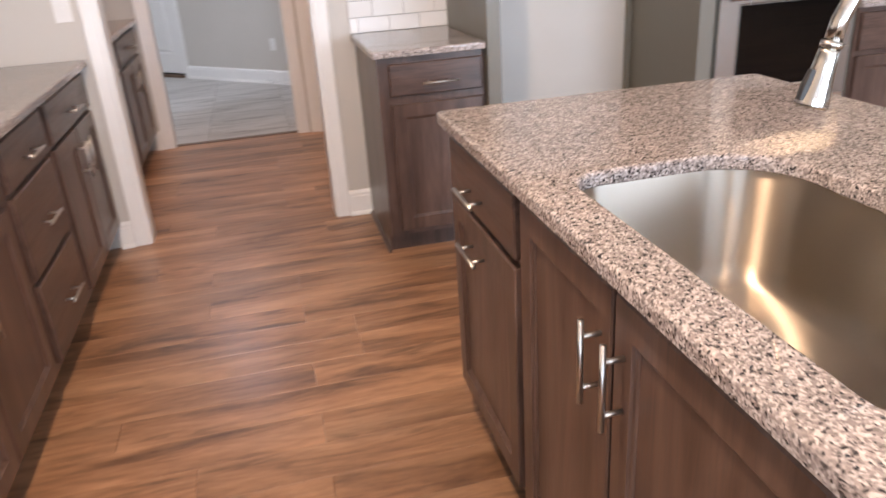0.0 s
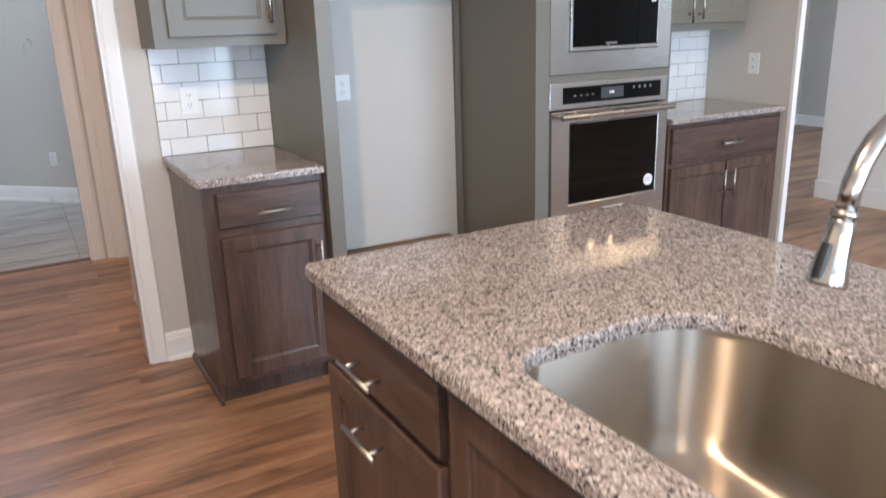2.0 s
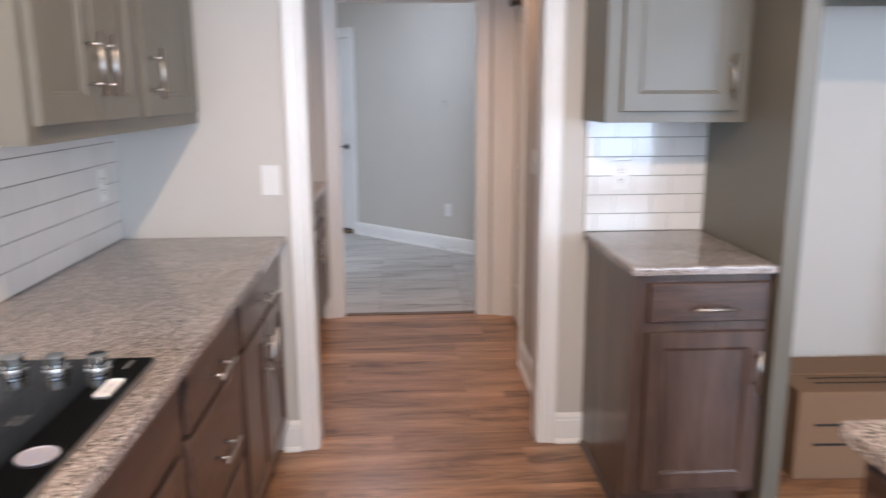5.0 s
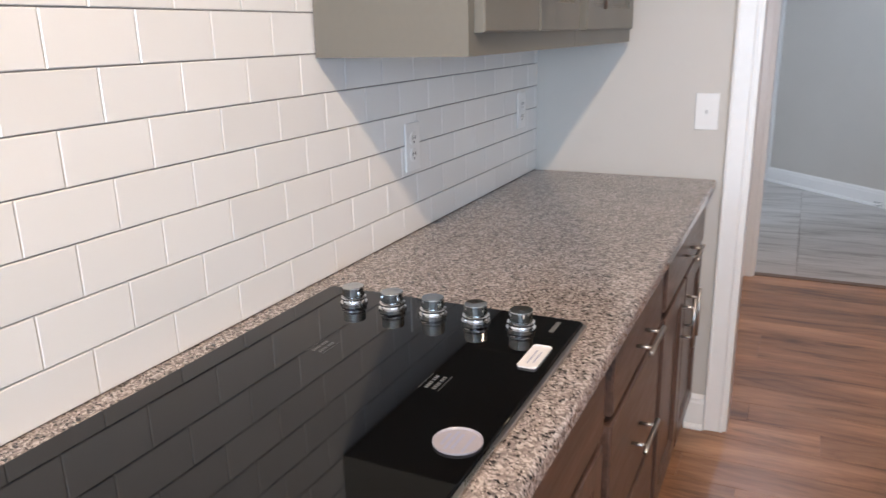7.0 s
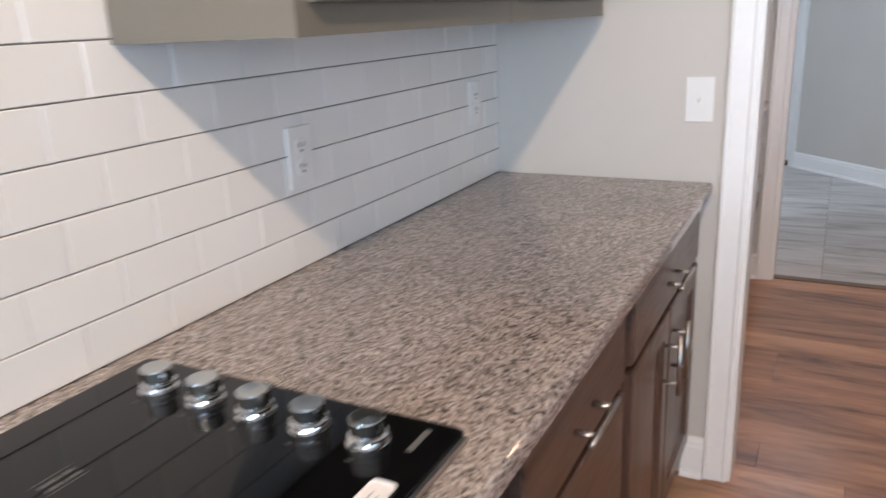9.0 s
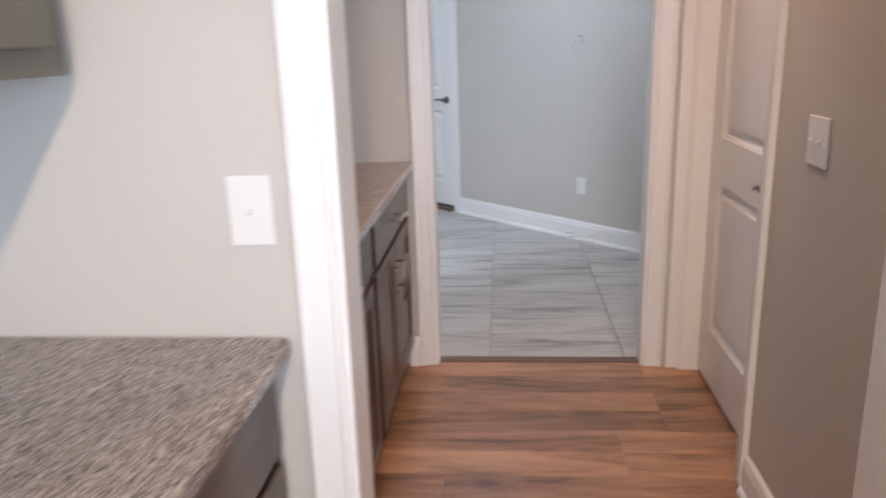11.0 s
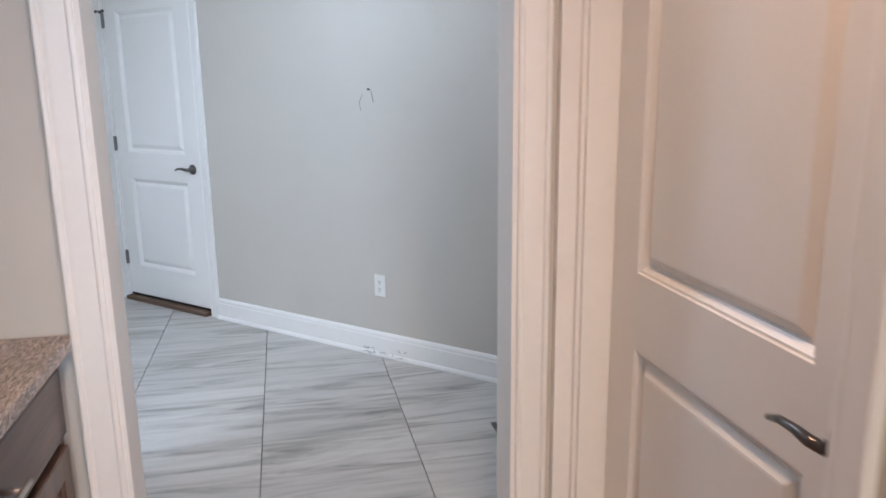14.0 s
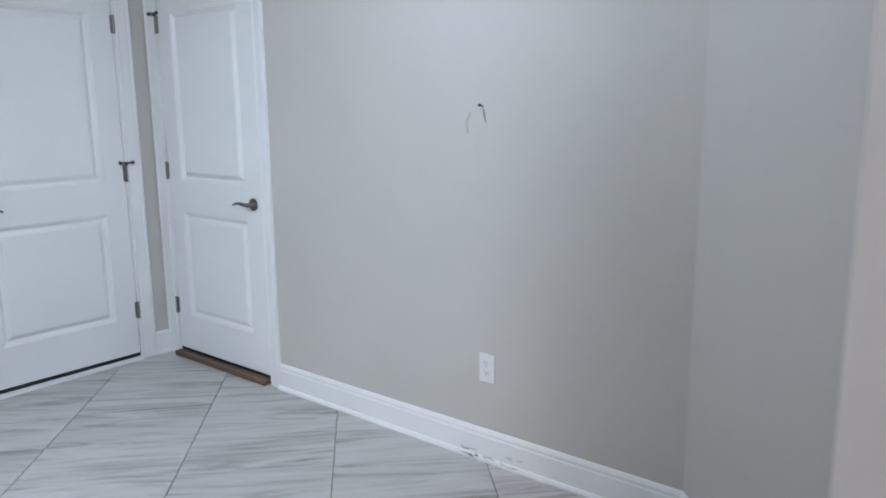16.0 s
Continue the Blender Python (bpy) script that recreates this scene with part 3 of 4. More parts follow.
tagged(lawn, "lawn around the house", "ground", kind="structure")

# openings: kitchen to hall, hall to mudroom, and the doors
cased(run_pose((-1.327, 3.97), (3.80, 3.97)), 0.719, 1.672, 2.44, 0.13, 0.068)
cased(run_pose((-1.327, 5.87), (0.90, 5.87)), 0.690, 1.607, 2.05, 0.12, 0.074)
cased(run_pose((0.42, 5.868), (0.42, 4.102)), 0.028, 0.878, 2.05, 0.12, 0.072, False)
two_panel_door("door_1", run_pose((0.42, 5.868), (0.42, 4.102)) @ Matrix.Translation((0.048, 0.074, 0)), 0.810, 2.03,
               "white moulded two-panel door, closed, in the hall", 1, -1, False, backset=0.045)
cased(run_pose((-1.36, 9.59), (0.78, 7.45)), 0.028, 0.883, 2.06, 0.12, 0.075, False)
two_panel_door("door_2", run_pose((-1.36, 9.59), (0.78, 7.45)) @ Matrix.Translation((0.048, 0.004, 0)), 0.815, 2.03,
               "white moulded two-panel door, closed, above a dark wooden threshold", 1, -1, True, 0.042, 0.0275)
cased(run_pose((-2.60, 8.42), (-1.395, 9.625)), 0.666, 1.531, 2.06, 0.12, 0.075, False)
two_panel_door("door_3", run_pose((-2.60, 8.42), (-1.395, 9.625)) @ Matrix.Translation((0.686, 0.004, 0)), 0.825, 2.03,
               "white moulded two-panel outer door, closed, above a pale threshold", -1, 1, True, 0.036, 0.0155)
th = finish("threshold", box_mesh([((0.047, -0.040, 0), (0.864, 0.110, 0.027))], 0.003), THRESHOLD_WOOD)
th.matrix_world = run_pose((-1.36, 9.59), (0.78, 7.45))
tagged(th, "dark brown wooden door threshold", "threshold", kind="structure")
th = finish("threshold", box_mesh([((0.685, -0.030, 0), (1.512, 0.110, 0.015))], 0.003), TRIM_WHITE)
th.matrix_world = run_pose((-2.60, 8.42), (-1.395, 9.625))
tagged(th, "pale door threshold", "threshold", kind="structure")
th = finish("threshold", box_mesh([((-0.619, 5.893, -0.005), (0.262, 5.945, 0.006))], 0.002), THRESHOLD_WOOD)
tagged(th, "brown wooden transition strip between planks and tiles", "threshold", kind="structure")

filler = finish("trim", box_mesh([((0.364, 5.846, 0), (0.4195, 5.8695, 2.124))], 0.002), TRIM_WHITE)
tagged(filler, "white filler strip in the corner beside the hall door", "casing", kind="structure")

# white end post of the cabinet-side wall and the far cased post
post = finish("trim", box_mesh([((3.758, 3.345, 0), (3.797, 3.369, 2.3))], 0.003), TRIM_WHITE)
tagged(post, "white casing on the end of the wall", "casing", kind="structure")
post = finish("trim", box_mesh([((5.44, 3.60, 0), (5.62, 4.22, 2.74)), ((5.415, 3.58, 0), (5.44, 4.24, 2.2)), ((5.405, 3.57, 0), (5.415, 4.25, 0.14))], 0.003), TRIM_WHITE)
tagged(post, "white cased post between the rooms", "post", kind="structure")

for p0, p1 in [((-0.735, 3.97), (-0.671, 3.97)), ((0.408, 3.97), (0.52, 3.97)), ((0.42, 4.923), (0.42, 4.135)), ((-0.745, 5.87), (-0.706, 5.87)),
               ((-1.36 + 0.953 * 0.7071, 9.59 - 0.953 * 0.7071), (0.78, 7.45)), ((0.78, 7.45), (0.78, 5.992)), 
               ((-1.395 - 0.103 * 0.7071, 9.625 - 0.103 * 0.7071), (-1.395, 9.625)), ((-2.60, 5.99), (-2.60, 8.42)), ((-2.60, 8.42), (-2.178, 8.842)), ((3.836, 3.45), (3.836, 6.90)),
               ((3.836, 6.90), (8.90, 6.90)), ((8.90, 6.90), (8.90, -4.0)), ((8.90, -4.0), (-1.327, -4.0)), ((-1.327, -4.0), (-1.327, -0.62))]:
    baseboard(p0, p1)


def window(name, p0, p1, a, b, sill, head):
    m = run_pose(p0, p1)
    w = thing(name, "white framed window with clear panes", "window", m, kind="structure")
    f = [((a, 0.02, sill), (a + 0.05, 0.09, head)), ((b - 0.05, 0.02, sill), (b, 0.09, head)), ((a + 0.05, 0.02, sill), (b - 0.05, 0.09, sill + 0.05)),
         ((a + 0.05, 0.02, head - 0.05), (b - 0.05, 0.09, head)), (((a + b) / 2 - 0.025, 0.03, sill + 0.05), ((a + b) / 2 + 0.025, 0.08, head - 0.05)),
         ((a + 0.05, 0.03, (sill + head) / 2 - 0.02), ((a + b) / 2 - 0.025, 0.08, (sill + head) / 2 + 0.02)),
         (((a + b) / 2 + 0.025, 0.03, (sill + head) / 2 - 0.02), (b - 0.05, 0.08, (sill + head) / 2 + 0.02))]
    part("window_frame", box_mesh(f), TRIM_WHITE, w)
    part("window_sill", box_mesh([((a - 0.05, -0.05, sill - 0.03), (b + 0.05, -0.002, sill))], 0.004), TRIM_WHITE, w)
    pane = part("pane", box_mesh([((a + 0.05, 0.052, sill + 0.05), (b - 0.05, 0.056, head - 0.05))]), GLASS, w)
    pane.visible_shadow = False


window("window_1", (8.90, -4.0), (-1.327, -4.0), 4.0, 6.4, 0.45, 2.40)
window("window_2", (8.90, -4.0), (-1.327, -4.0), 7.0, 9.4, 0.45, 2.40)
window("window_3", (8.90, 6.90), (8.90, -4.0), 7.4, 9.4, 0.7, 2.3)
# unseen window, added to hold the extra light from the west
window("fill_window_west", (-1.327, -4.0), (-1.327, 5.87), 0.6, 2.4, 0.5, 2.40)
window("window_4", (3.90, 6.90), (9.00, 6.90), 2.0, 3.4, 0.8, 2.2)


# ---- lamps ----
def downlight(x, y):
    d = thing("recessed_light", "white round recessed ceiling light, out of view, lit warm", "ceiling light", pose(x, y, 2.74), "recessed ceiling lights")
    part("ring", lathe([(0.062, -0.001), (0.062, -0.004), (0.085, -0.006), (0.088, -0.001)], 28), TRIM_WHITE, d, "", True)
    part("lens", lathe([(0.060, -0.001), (0.060, -0.0025), (0.001, -0.0026)], 24), LAMP_GLOW, d)


# fittings out of view; two of them only house the added fill
for cx, cy, _ in CANS + [(0.02, 4.95, 0)]:
    downlight(cx, cy)
# guessed fittings; the second belongs to the added fill lamp
for lx, ly, _ in MUD_LAMPS:
    ml = thing("flush_ceiling_light", "round flush white ceiling light, out of view, lit cool", "ceiling light", pose(lx, ly, 2.74), "mudroom ceiling lights")
    part("base", lathe([(0.16, 0), (0.165, -0.03), (0.15, -0.035)], 32), TRIM_WHITE, ml, "", True)
    part("diffuser", lathe([(0.148, -0.0355), (0.14, -0.06), (0.10, -0.080), (0.002, -0.088)], 32), MUD_GLOW, ml, "", True)


def chandelier(x, y, z):
    c = thing("chandelier", "small dark five-armed chandelier with lit warm bulbs", "chandelier", pose(x, y, 0))
    part("canopy", lathe([(0.06, 2.74), (0.06, 2.725), (0.015, 2.705), (0.008, 2.70)], 20), BRONZE, c, "", True)
    part("rod", tube([(0, 0, 2.705), (0, 0, z - 0.05)], 0.007), BRONZE, c)
    part("hub", lathe([(0.01, z - 0.10), (0.03, z - 0.07), (0.03, z - 0.03), (0.008, z)], 20), BRONZE, c, "", True)
    for k in range(5):
        a = 2 * math.pi * k / 5 + 0.3
        u = Vector((math.cos(a), math.sin(a), 0))
        pts = [u * r + Vector((0, 0, z + dz)) for r, dz in ((0.02, -0.05), (0.075, -0.085), (0.14, -0.075), (0.175, -0.03), (0.178, 0.0))]
        arm = part("arm", tube(pts, 0.007), BRONZE, c, "", True)
        s = lathe([(0.020, 0), (0.020, 0.006), (0.013, 0.01), (0.013, 0.06)], 14)
        bmesh.ops.transform(s, matrix=Matrix.Translation(u * 0.178 + Vector((0, 0, z))), verts=s.verts)
        part("socket", s, BRONZE, arm)
        b = lathe([(0.010, 0.06), (0.019, 0.08), (0.022, 0.10), (0.014, 0.13), (0.002, 0.145)], 14)
        bmesh.ops.transform(b, matrix=Matrix.Translation(u * 0.178 + Vector((0, 0, z))), verts=b.verts)
        part("bulb", b, BULB_GLOW, arm, "lit warm bulb", True)


chandelier(3.99, 1.80, 2.105)


# ---- kitchen: cooking wall ----
def base_left(y0, y1, fronts, label):
    m = LEFT_FACE.copy()
    m.translation = (-0.735, y0, 0)
    return cabinet("base_cabinet", m, y1 - y0, 0.588, 0, 0.884, fronts, DARK_WOOD, DARK_WOOD_FLAT, label, "base cabinets along the cooking wall")


base_left(-0.60, 0.395, [("drawer", 0.03, 0.485, 0.715, 0.865, [(0.26, 0.79, False)]), ("drawer", 0.51, 0.965, 0.715, 0.865, [(0.74, 0.79, False)]),
                         ("door", 0.03, 0.485, 0.13, 0.695, [(0.44, 0.55, True)]), ("door", 0.51, 0.965, 0.13, 0.695, [(0.555, 0.55, True)])],
          "dark-stained base cabinet with drawers above two doors")
base_left(0.40, 1.615, [("drawer", 0.03, 0.595, 0.715, 0.865, [(0.31, 0.79, False)]), ("drawer", 0.62, 1.185, 0.715, 0.865, [(0.90, 0.79, False)]),
                        ("door", 0.03, 0.595, 0.13, 0.695, [(0.55, 0.55, True)]), ("door", 0.62, 1.185, 0.13, 0.695, [(0.665, 0.55, True)])],
          "dark-stained base cabinet with drawers above two doors")
base_left(1.62, 2.595, [("drawer", 0.03, 0.945, 0.715, 0.865, []), ("door", 0.03, 0.482, 0.13, 0.695, [(0.437, 0.55, True)]), ("door", 0.493, 0.945, 0.13, 0.695, [(0.538, 0.55, True)])],
          "dark-stained base cabinet with two doors below the cooktop")
base_left(2.60, 3.165, [("drawer", 0.03, 0.535, 0.715, 0.865, [(0.2825, 0.775, False)]), ("drawer", 0.03, 0.535, 0.425, 0.695, [(0.2825, 0.550, False)]), ("drawer", 0.03, 0.535, 0.13, 0.405, [(0.2825, 0.262, False)])],
          "dark-stained stack of three drawers")
base_left(3.17, 3.965, [("drawer", 0.03, 0.765, 0.715, 0.865, [(0.40, 0.775, False)]), ("door", 0.03, 0.392, 0.13, 0.695, [(0.350, 0.575, True)]), ("door", 0.403, 0.765, 0.13, 0.695, [(0.445, 0.575, True)])],
          "dark-stained base cabinet with a drawer above two doors")
COOK = (-1.262, 1.645, -0.752, 2.555)
countertop(rounded_loop(-1.3265, -0.62, -0.690, 3.968, (0.0105, 0.0105, 0.0105, 0.0105), 4), 0.886, 0.916, "speckled grey and brown polished granite countertop on the base cabinets",
           [rounded_loop(COOK[0] + 0.02, COOK[1] + 0.02, COOK[2] - 0.02, COOK[3] - 0.02, (0.02,) * 4, 4)[::1]])


def cooktop():
    x0, y0, x1, y1 = COOK
    c = thing("cooktop", "black glass electric cooktop with five chrome knobs, set in the counter", "cooktop", pose(0, 0, 0.9165))
    part("glass_top", slab(rounded_loop(x0, y0, x1, y1, (0.012,) * 4, 5), 0.0015, 0.010, (), 0.003), BLACK_GLASS, c)
    part("edge_strip", box_mesh([((x1 + 0.0005, y0 + 0.012, 0.0015), (x1 + 0.007, y1 - 0.012, 0.0085))], 0.001), STEEL, c, "thin steel edge strip")
    part("underside", box_mesh([((x0 + 0.03, y0 + 0.03, -0.06), (x1 - 0.03, y1 - 0.03, 0.001))]), BLACK_PLASTIC, c)
    for k in range(5):
        kx = -1.168 + 0.0815 * k
        m = pose(kx, 2.487, 0.0102)
        b = lathe([(0.0250, 0), (0.0250, 0.003), (0.0205, 0.0045), (0.0195, 0.0075), (0.0230, 0.0090), (0.0232, 0.0120), (0.0200, 0.0135)], 32)
        bmesh.ops.transform(b, matrix=m, verts=b.verts)
        kn = part("knob", b, CHROME, c, "polished chrome knob")
        top = lathe([(0.0180, 0.0137), (0.0185, 0.0150), (0.0203, 0.0162), (0.0203, 0.0310), (0.0198, 0.0322), (0.0188, 0.0326), (0.0010, 0.0318)], 40)
        bmesh.ops.transform(top, matrix=m, verts=top.verts)
        part("cap", top, KNOB_STEEL, kn, "brushed flat knob cap")
        part("tick", box_mesh([((kx - 0.004, 2.447, 0.0101), (kx + 0.004, 2.4485, 0.0104))]), GREY_PRINT, c)
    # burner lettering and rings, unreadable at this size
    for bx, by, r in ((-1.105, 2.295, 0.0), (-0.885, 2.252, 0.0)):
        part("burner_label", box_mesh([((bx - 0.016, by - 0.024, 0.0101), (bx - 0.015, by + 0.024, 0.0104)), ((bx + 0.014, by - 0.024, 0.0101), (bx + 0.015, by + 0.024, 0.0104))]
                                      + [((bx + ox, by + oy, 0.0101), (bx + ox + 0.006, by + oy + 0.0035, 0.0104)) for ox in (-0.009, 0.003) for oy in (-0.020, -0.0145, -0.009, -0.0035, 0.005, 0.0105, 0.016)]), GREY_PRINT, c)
    part("badge", box_mesh([((-0.795, 2.488, 0.0101), (-0.787, 2.535, 0.0104))]), GREY_PRINT, c)
    return c


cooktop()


def flat_sticker(name, label, m, w, h, round_one=False, bars=(), paper=None):
    s = thing(name, label, "sticker", m)
    loop = rounded_loop(-w / 2, -h / 2, w / 2, h / 2, (min(w, h) / 2 - 0.0001,) * 4, 10) if round_one else rounded_loop(-w / 2, -h / 2, w / 2, h / 2, (0.006,) * 4, 3)
    part("paper", slab(loop, 0, 0.0008, (), 0.0001), paper or STICKER, s)
    for bx, by, bw, bh in bars:
        part("print", box_mesh([((bx - bw / 2, by - bh / 2, 0.0009), (bx + bw / 2, by + bh / 2, 0.0012))]), STICKER_PRINT, s)
    return s


flat_sticker("sticker", "white rounded paper sticker on the cooktop glass", pose(-0.783, 2.385, 0.9266, 0, 0, 90), 0.085, 0.030, False, [(0, 0.004, 0.05, 0.002), (0, -0.004, 0.04, 0.002)])
flat_sticker("round_sticker", "round pale sticker with blue print on the cooktop glass", pose(-0.790, 2.118, 0.9266, 0, 0, 90), 0.062, 0.062, True,
             [(0, 0.016, 0.028, 0.004), (0, 0.008, 0.044, 0.004), (0, 0.0, 0.036, 0.004), (0, -0.014, 0.040, 0.004)], FILM)


def upper(m, w, d, z0, z1, fronts, label, group=""):
    return cabinet("wall_cabinet", m, w, d, z0, z1, fronts, GREIGE, GREIGE, label, group, 0.0, (0, 0), 0.06)


m = LEFT_FACE.copy()
m.translation = (-0.990, 2.622, 0)
upper(m, 0.663, 0.320, 1.360, 2.42, [("door", 0.025, 0.325, 1.400, 2.38, [(0.287, 1.535, True)]), ("door", 0.333, 0.635, 1.400, 2.38, [(0.372, 1.535, True)])],
      "greige painted wall cabinet with two doors above the counter", "wall cabinets over the cooking counter")
m = LEFT_FACE.copy()
m.translation = (-0.990, 3.287, 0)
upper(m, 0.640, 0.320, 1.360, 2.42, [("door", 0.035, 0.585, 1.400, 2.38, [(0.085, 1.525, True)])],
      "greige painted wall cabinet with one door beside the end wall", "wall cabinets over the cooking counter")

outlet(pose(-1.3143, 3.005, 1.135, 0, 0, 90), "white duplex outlet on the tiled wall")
outlet(pose(-1.3143, 3.79, 1.145, 0, 0, 90), "white duplex outlet on the tiled wall near the corner")
outlet(pose(-0.737, 3.969, 1.137), "white light switch on the wall beside the opening", "switch", 1)


# ---- kitchen: island ----
def island_cabinet(y_far, w, fronts, label, extra=0):
    m = ISLAND_FACE.copy()
    m.translation = (0.526, y_far, 0)
    return cabinet("island_cabinet", m, w, 0.62, 0, 0.893, fronts, DARK_WOOD, DARK_WOOD_FLAT, label, "island cabinets")


island_cabinet(2.135, 0.545, [("drawer", 0.025, 0.530, 0.728, 0.872, [(0.258, 0.778, False)]), ("door", 0.025, 0.530, 0.13, 0.708, [(0.258, 0.632, False)])],
               "dark-stained island cabinet, drawer above a pull-out door")
island_cabinet(1.588, 0.900, [("door", 0.022, 0.426, 0.13, 0.872, [(0.392, 0.735, True)]), ("door", 0.436, 0.870, 0.13, 0.872, [(0.470, 0.735, True)])],
               "dark-stained two-door sink cabinet of the island")
island_cabinet(0.685, 0.600, [("drawer", 0.025, 0.575, 0.728, 0.872, [(0.30, 0.80, False)]), ("door", 0.025, 0.575, 0.13, 0.708, [(0.30, 0.66, False)])],
               "dark-stained island cabinet with a drawer")
island_cabinet(0.083, 0.440, [("drawer", 0.025, 0.415, 0.728, 0.872, [(0.22, 0.80, False)]), ("door", 0.025, 0.415, 0.13, 0.708, [(0.06, 0.60, True)])],
               "dark-stained island cabinet with a drawer")
back = finish("island_back_panel", box_mesh([((1.149, -0.357, 0), (1.169, 2.135, 0.893))], 0.002), DARK_WOOD)
tagged(back, "dark-stained wooden back panel of the island", "panel")
SINK = rounded_loop(0.583, 0.70, 1.010, 1.524, (0.08, 0.15, 0.15, 0.08), 12)
countertop(rounded_loop(0.486, -0.385, 1.440, 2.165, (0.012, 0.012, 0.012, 0.018), 5), 0.895, 0.926, "speckled brown and grey polished granite island top with a sink cut-out", [SINK])


def sink_bowl():
    s = thing("kitchen_sink", "brushed stainless undermount sink bowl in the island", "sink", pose(0, 0, 0))
    bm = bmesh.new()
    steps = [(-0.034, 0.8935), (-0.034, 0.8915), (-0.0130, 0.8915), (-0.0122, 0.8913), (-0.0120, 0.8905), (-0.0112, 0.884), (-0.007, 0.80), (-0.003, 0.695), (0.004, 0.672), (0.020, 0.659), (0.040, 0.654), (0.10, 0.650)]
    rings = [[bm.verts.new((x, y, z)) for x, y in inset_loop(SINK, ins)] for ins, z in steps]
    n = len(SINK)
    for a, b in zip(rings, rings[1:]):
        for i in range(n):
            bm.faces.new((a[i], a[(i + 1) % n], b[(i + 1) % n], b[i]))
    bm.faces.new(rings[-1])
    part("bowl", bm, SINK_STEEL, s, "", True)
    dr = lathe([(0.055, 0.6515), (0.055, 0.6535), (0.042, 0.6535), (0.038, 0.652), (0.002, 0.652)], 28)
    bmesh.ops.transform(dr, matrix=Matrix.Translation((0.82, 1.0, 0)), verts=dr.verts)
    part("drain", dr, CHROME, s, "round chrome drain", True)


sink_bowl()


def faucet(x, y, z):
    """A tall arched faucet whose spout reaches towards -x."""
    f = thing("faucet", "brushed nickel pull-down faucet with a high arched neck", "faucet", pose(x, y, z))
    part("base", lathe([(0.030, 0), (0.030, 0.006), (0.027, 0.010), (0.022, 0.035), (0.0205, 0.09), (0.0235, 0.13), (0.020, 0.150), (0.0165, 0.155)], 24), FAUCET_STEEL, f, "", True)
    pts = [(0, 0, 0.152), (0, 0, 0.20)]
    for k in range(0, 13):
        a = radians(180 * k / 12 * 0.965)
        pts.append((-0.125 + 0.125 * math.cos(a), 0, 0.251 + 0.125 * math.sin(a)))
    part("neck", tube(pts, 0.0122, 18), FAUCET_STEEL, f, "", True)
    e, d = Vector(pts[-1]), (Vector(pts[-1]) - Vector(pts[-2])).normalized()
    ring = tube([e - d * 0.003, e + d * 0.006], 0.0155, 18)
    part("collar", ring, FAUCET_STEEL, f, "", True)
    head = part("spray_head", tube([e + d * s for s in (0.006, 0.012, 0.028, 0.050, 0.072, 0.084, 0.088)], [0.0125, 0.0150, 0.0160, 0.0182, 0.0218, 0.0240, 0.0230], 20), FAUCET_STEEL, f, "", True)
    b0, b1 = e + d * 0.034, e + d * 0.076
    out = Vector((-1, 0, 0))
    part("button", tube([b0 + out * 0.0165, b0.lerp(b1, 0.5) + out * 0.0195, b1 + out * 0.0215], [0.0065, 0.0080, 0.0070], 10), BLACK_PLASTIC, head, "black rubber spray button")
    lev = tube([(0.016, 0, 0.075), (0.045, 0, 0.082)], 0.010, 12)
    part("lever", tube([(0.045, 0, 0.082), (0.062, 0, 0.10), (0.070, 0, 0.165)], [0.008, 0.006, 0.0045], 10, lev), FAUCET_STEEL, f, "", True)


faucet(1.072, 1.165, 0.926)

# ---- kitchen: north wall ----
pm = pose(0.520, 3.352, 0)
cabinet("base_cabinet", pm, 0.462, 0.615, 0, 0.884, [("drawer", 0.048, 0.444, 0.725, 0.858, [(0.256, 0.775, False)]), ("door", 0.048, 0.444, 0.125, 0.690, [(0.418, 0.555, True)])],
        DARK_WOOD, DARK_WOOD_FLAT, "dark-stained narrow base cabinet, drawer above a door", "base cabinets along the north wall")
shoe = finish("trim", along([(0, 0), (0.014, 0), (0.012, 0.012), (0.006, 0.018), (0, 0.020)], 0.545), DARK_WOOD_FLAT)
shoe.matrix_world = run_pose((0.520, 3.94), (0.520, 3.395))
tagged(shoe, "dark-stained shoe strip along the cabinet's side", "trim", kind="structure")
countertop(rounded_loop(0.500, 3.320, 0.984, 3.968, (0.014, 0.0105, 0.0105, 0.0105), 4), 0.886, 0.916, "short speckled granite countertop on the narrow cabinet")
upper(pose(0.482, 3.640, 0), 0.500, 0.328, 1.360, 2.42, [("door", 0.052, 0.462, 1.398, 2.38, [(0.432, 1.515, True)])], "greige painted wall cabinet with one door above the narrow counter")
outlet(pose(0.640, 3.9543, 1.142), "white duplex outlet on the tiled wall")
outlet(pose(1.340, 3.969, 1.145), "white duplex outlet inside the refrigerator alcove")

panel = finish("refrigerator_panel", box_mesh([((0.986, 3.310, 0), (1.046, 3.968, 2.42))], 0.002), GREIGE)
tagged(panel, "tall greige painted panel beside the refrigerator alcove", "panel", "refrigerator alcove panels")
panel = finish("refrigerator_panel", box_mesh([((1.966, 3.310, 0), (2.040, 3.968, 2.42))], 0.002), GREIGE)
tagged(panel, "tall greige painted panel beside the oven tower", "panel", "refrigerator alcove panels")
bc = cabinet("bridge_cabinet", pose(1.048, 3.330, 0), 0.916, 0.636, 1.810, 2.42, [("door", 0.03, 0.453, 1.85, 2.38, [(0.41, 1.95, True)]), ("door", 0.463, 0.886, 1.85, 2.38, [(0.506, 1.95, True)])],
             GREIGE, GREIGE, "greige cabinet bridging the refrigerator alcove", "", 0.0)
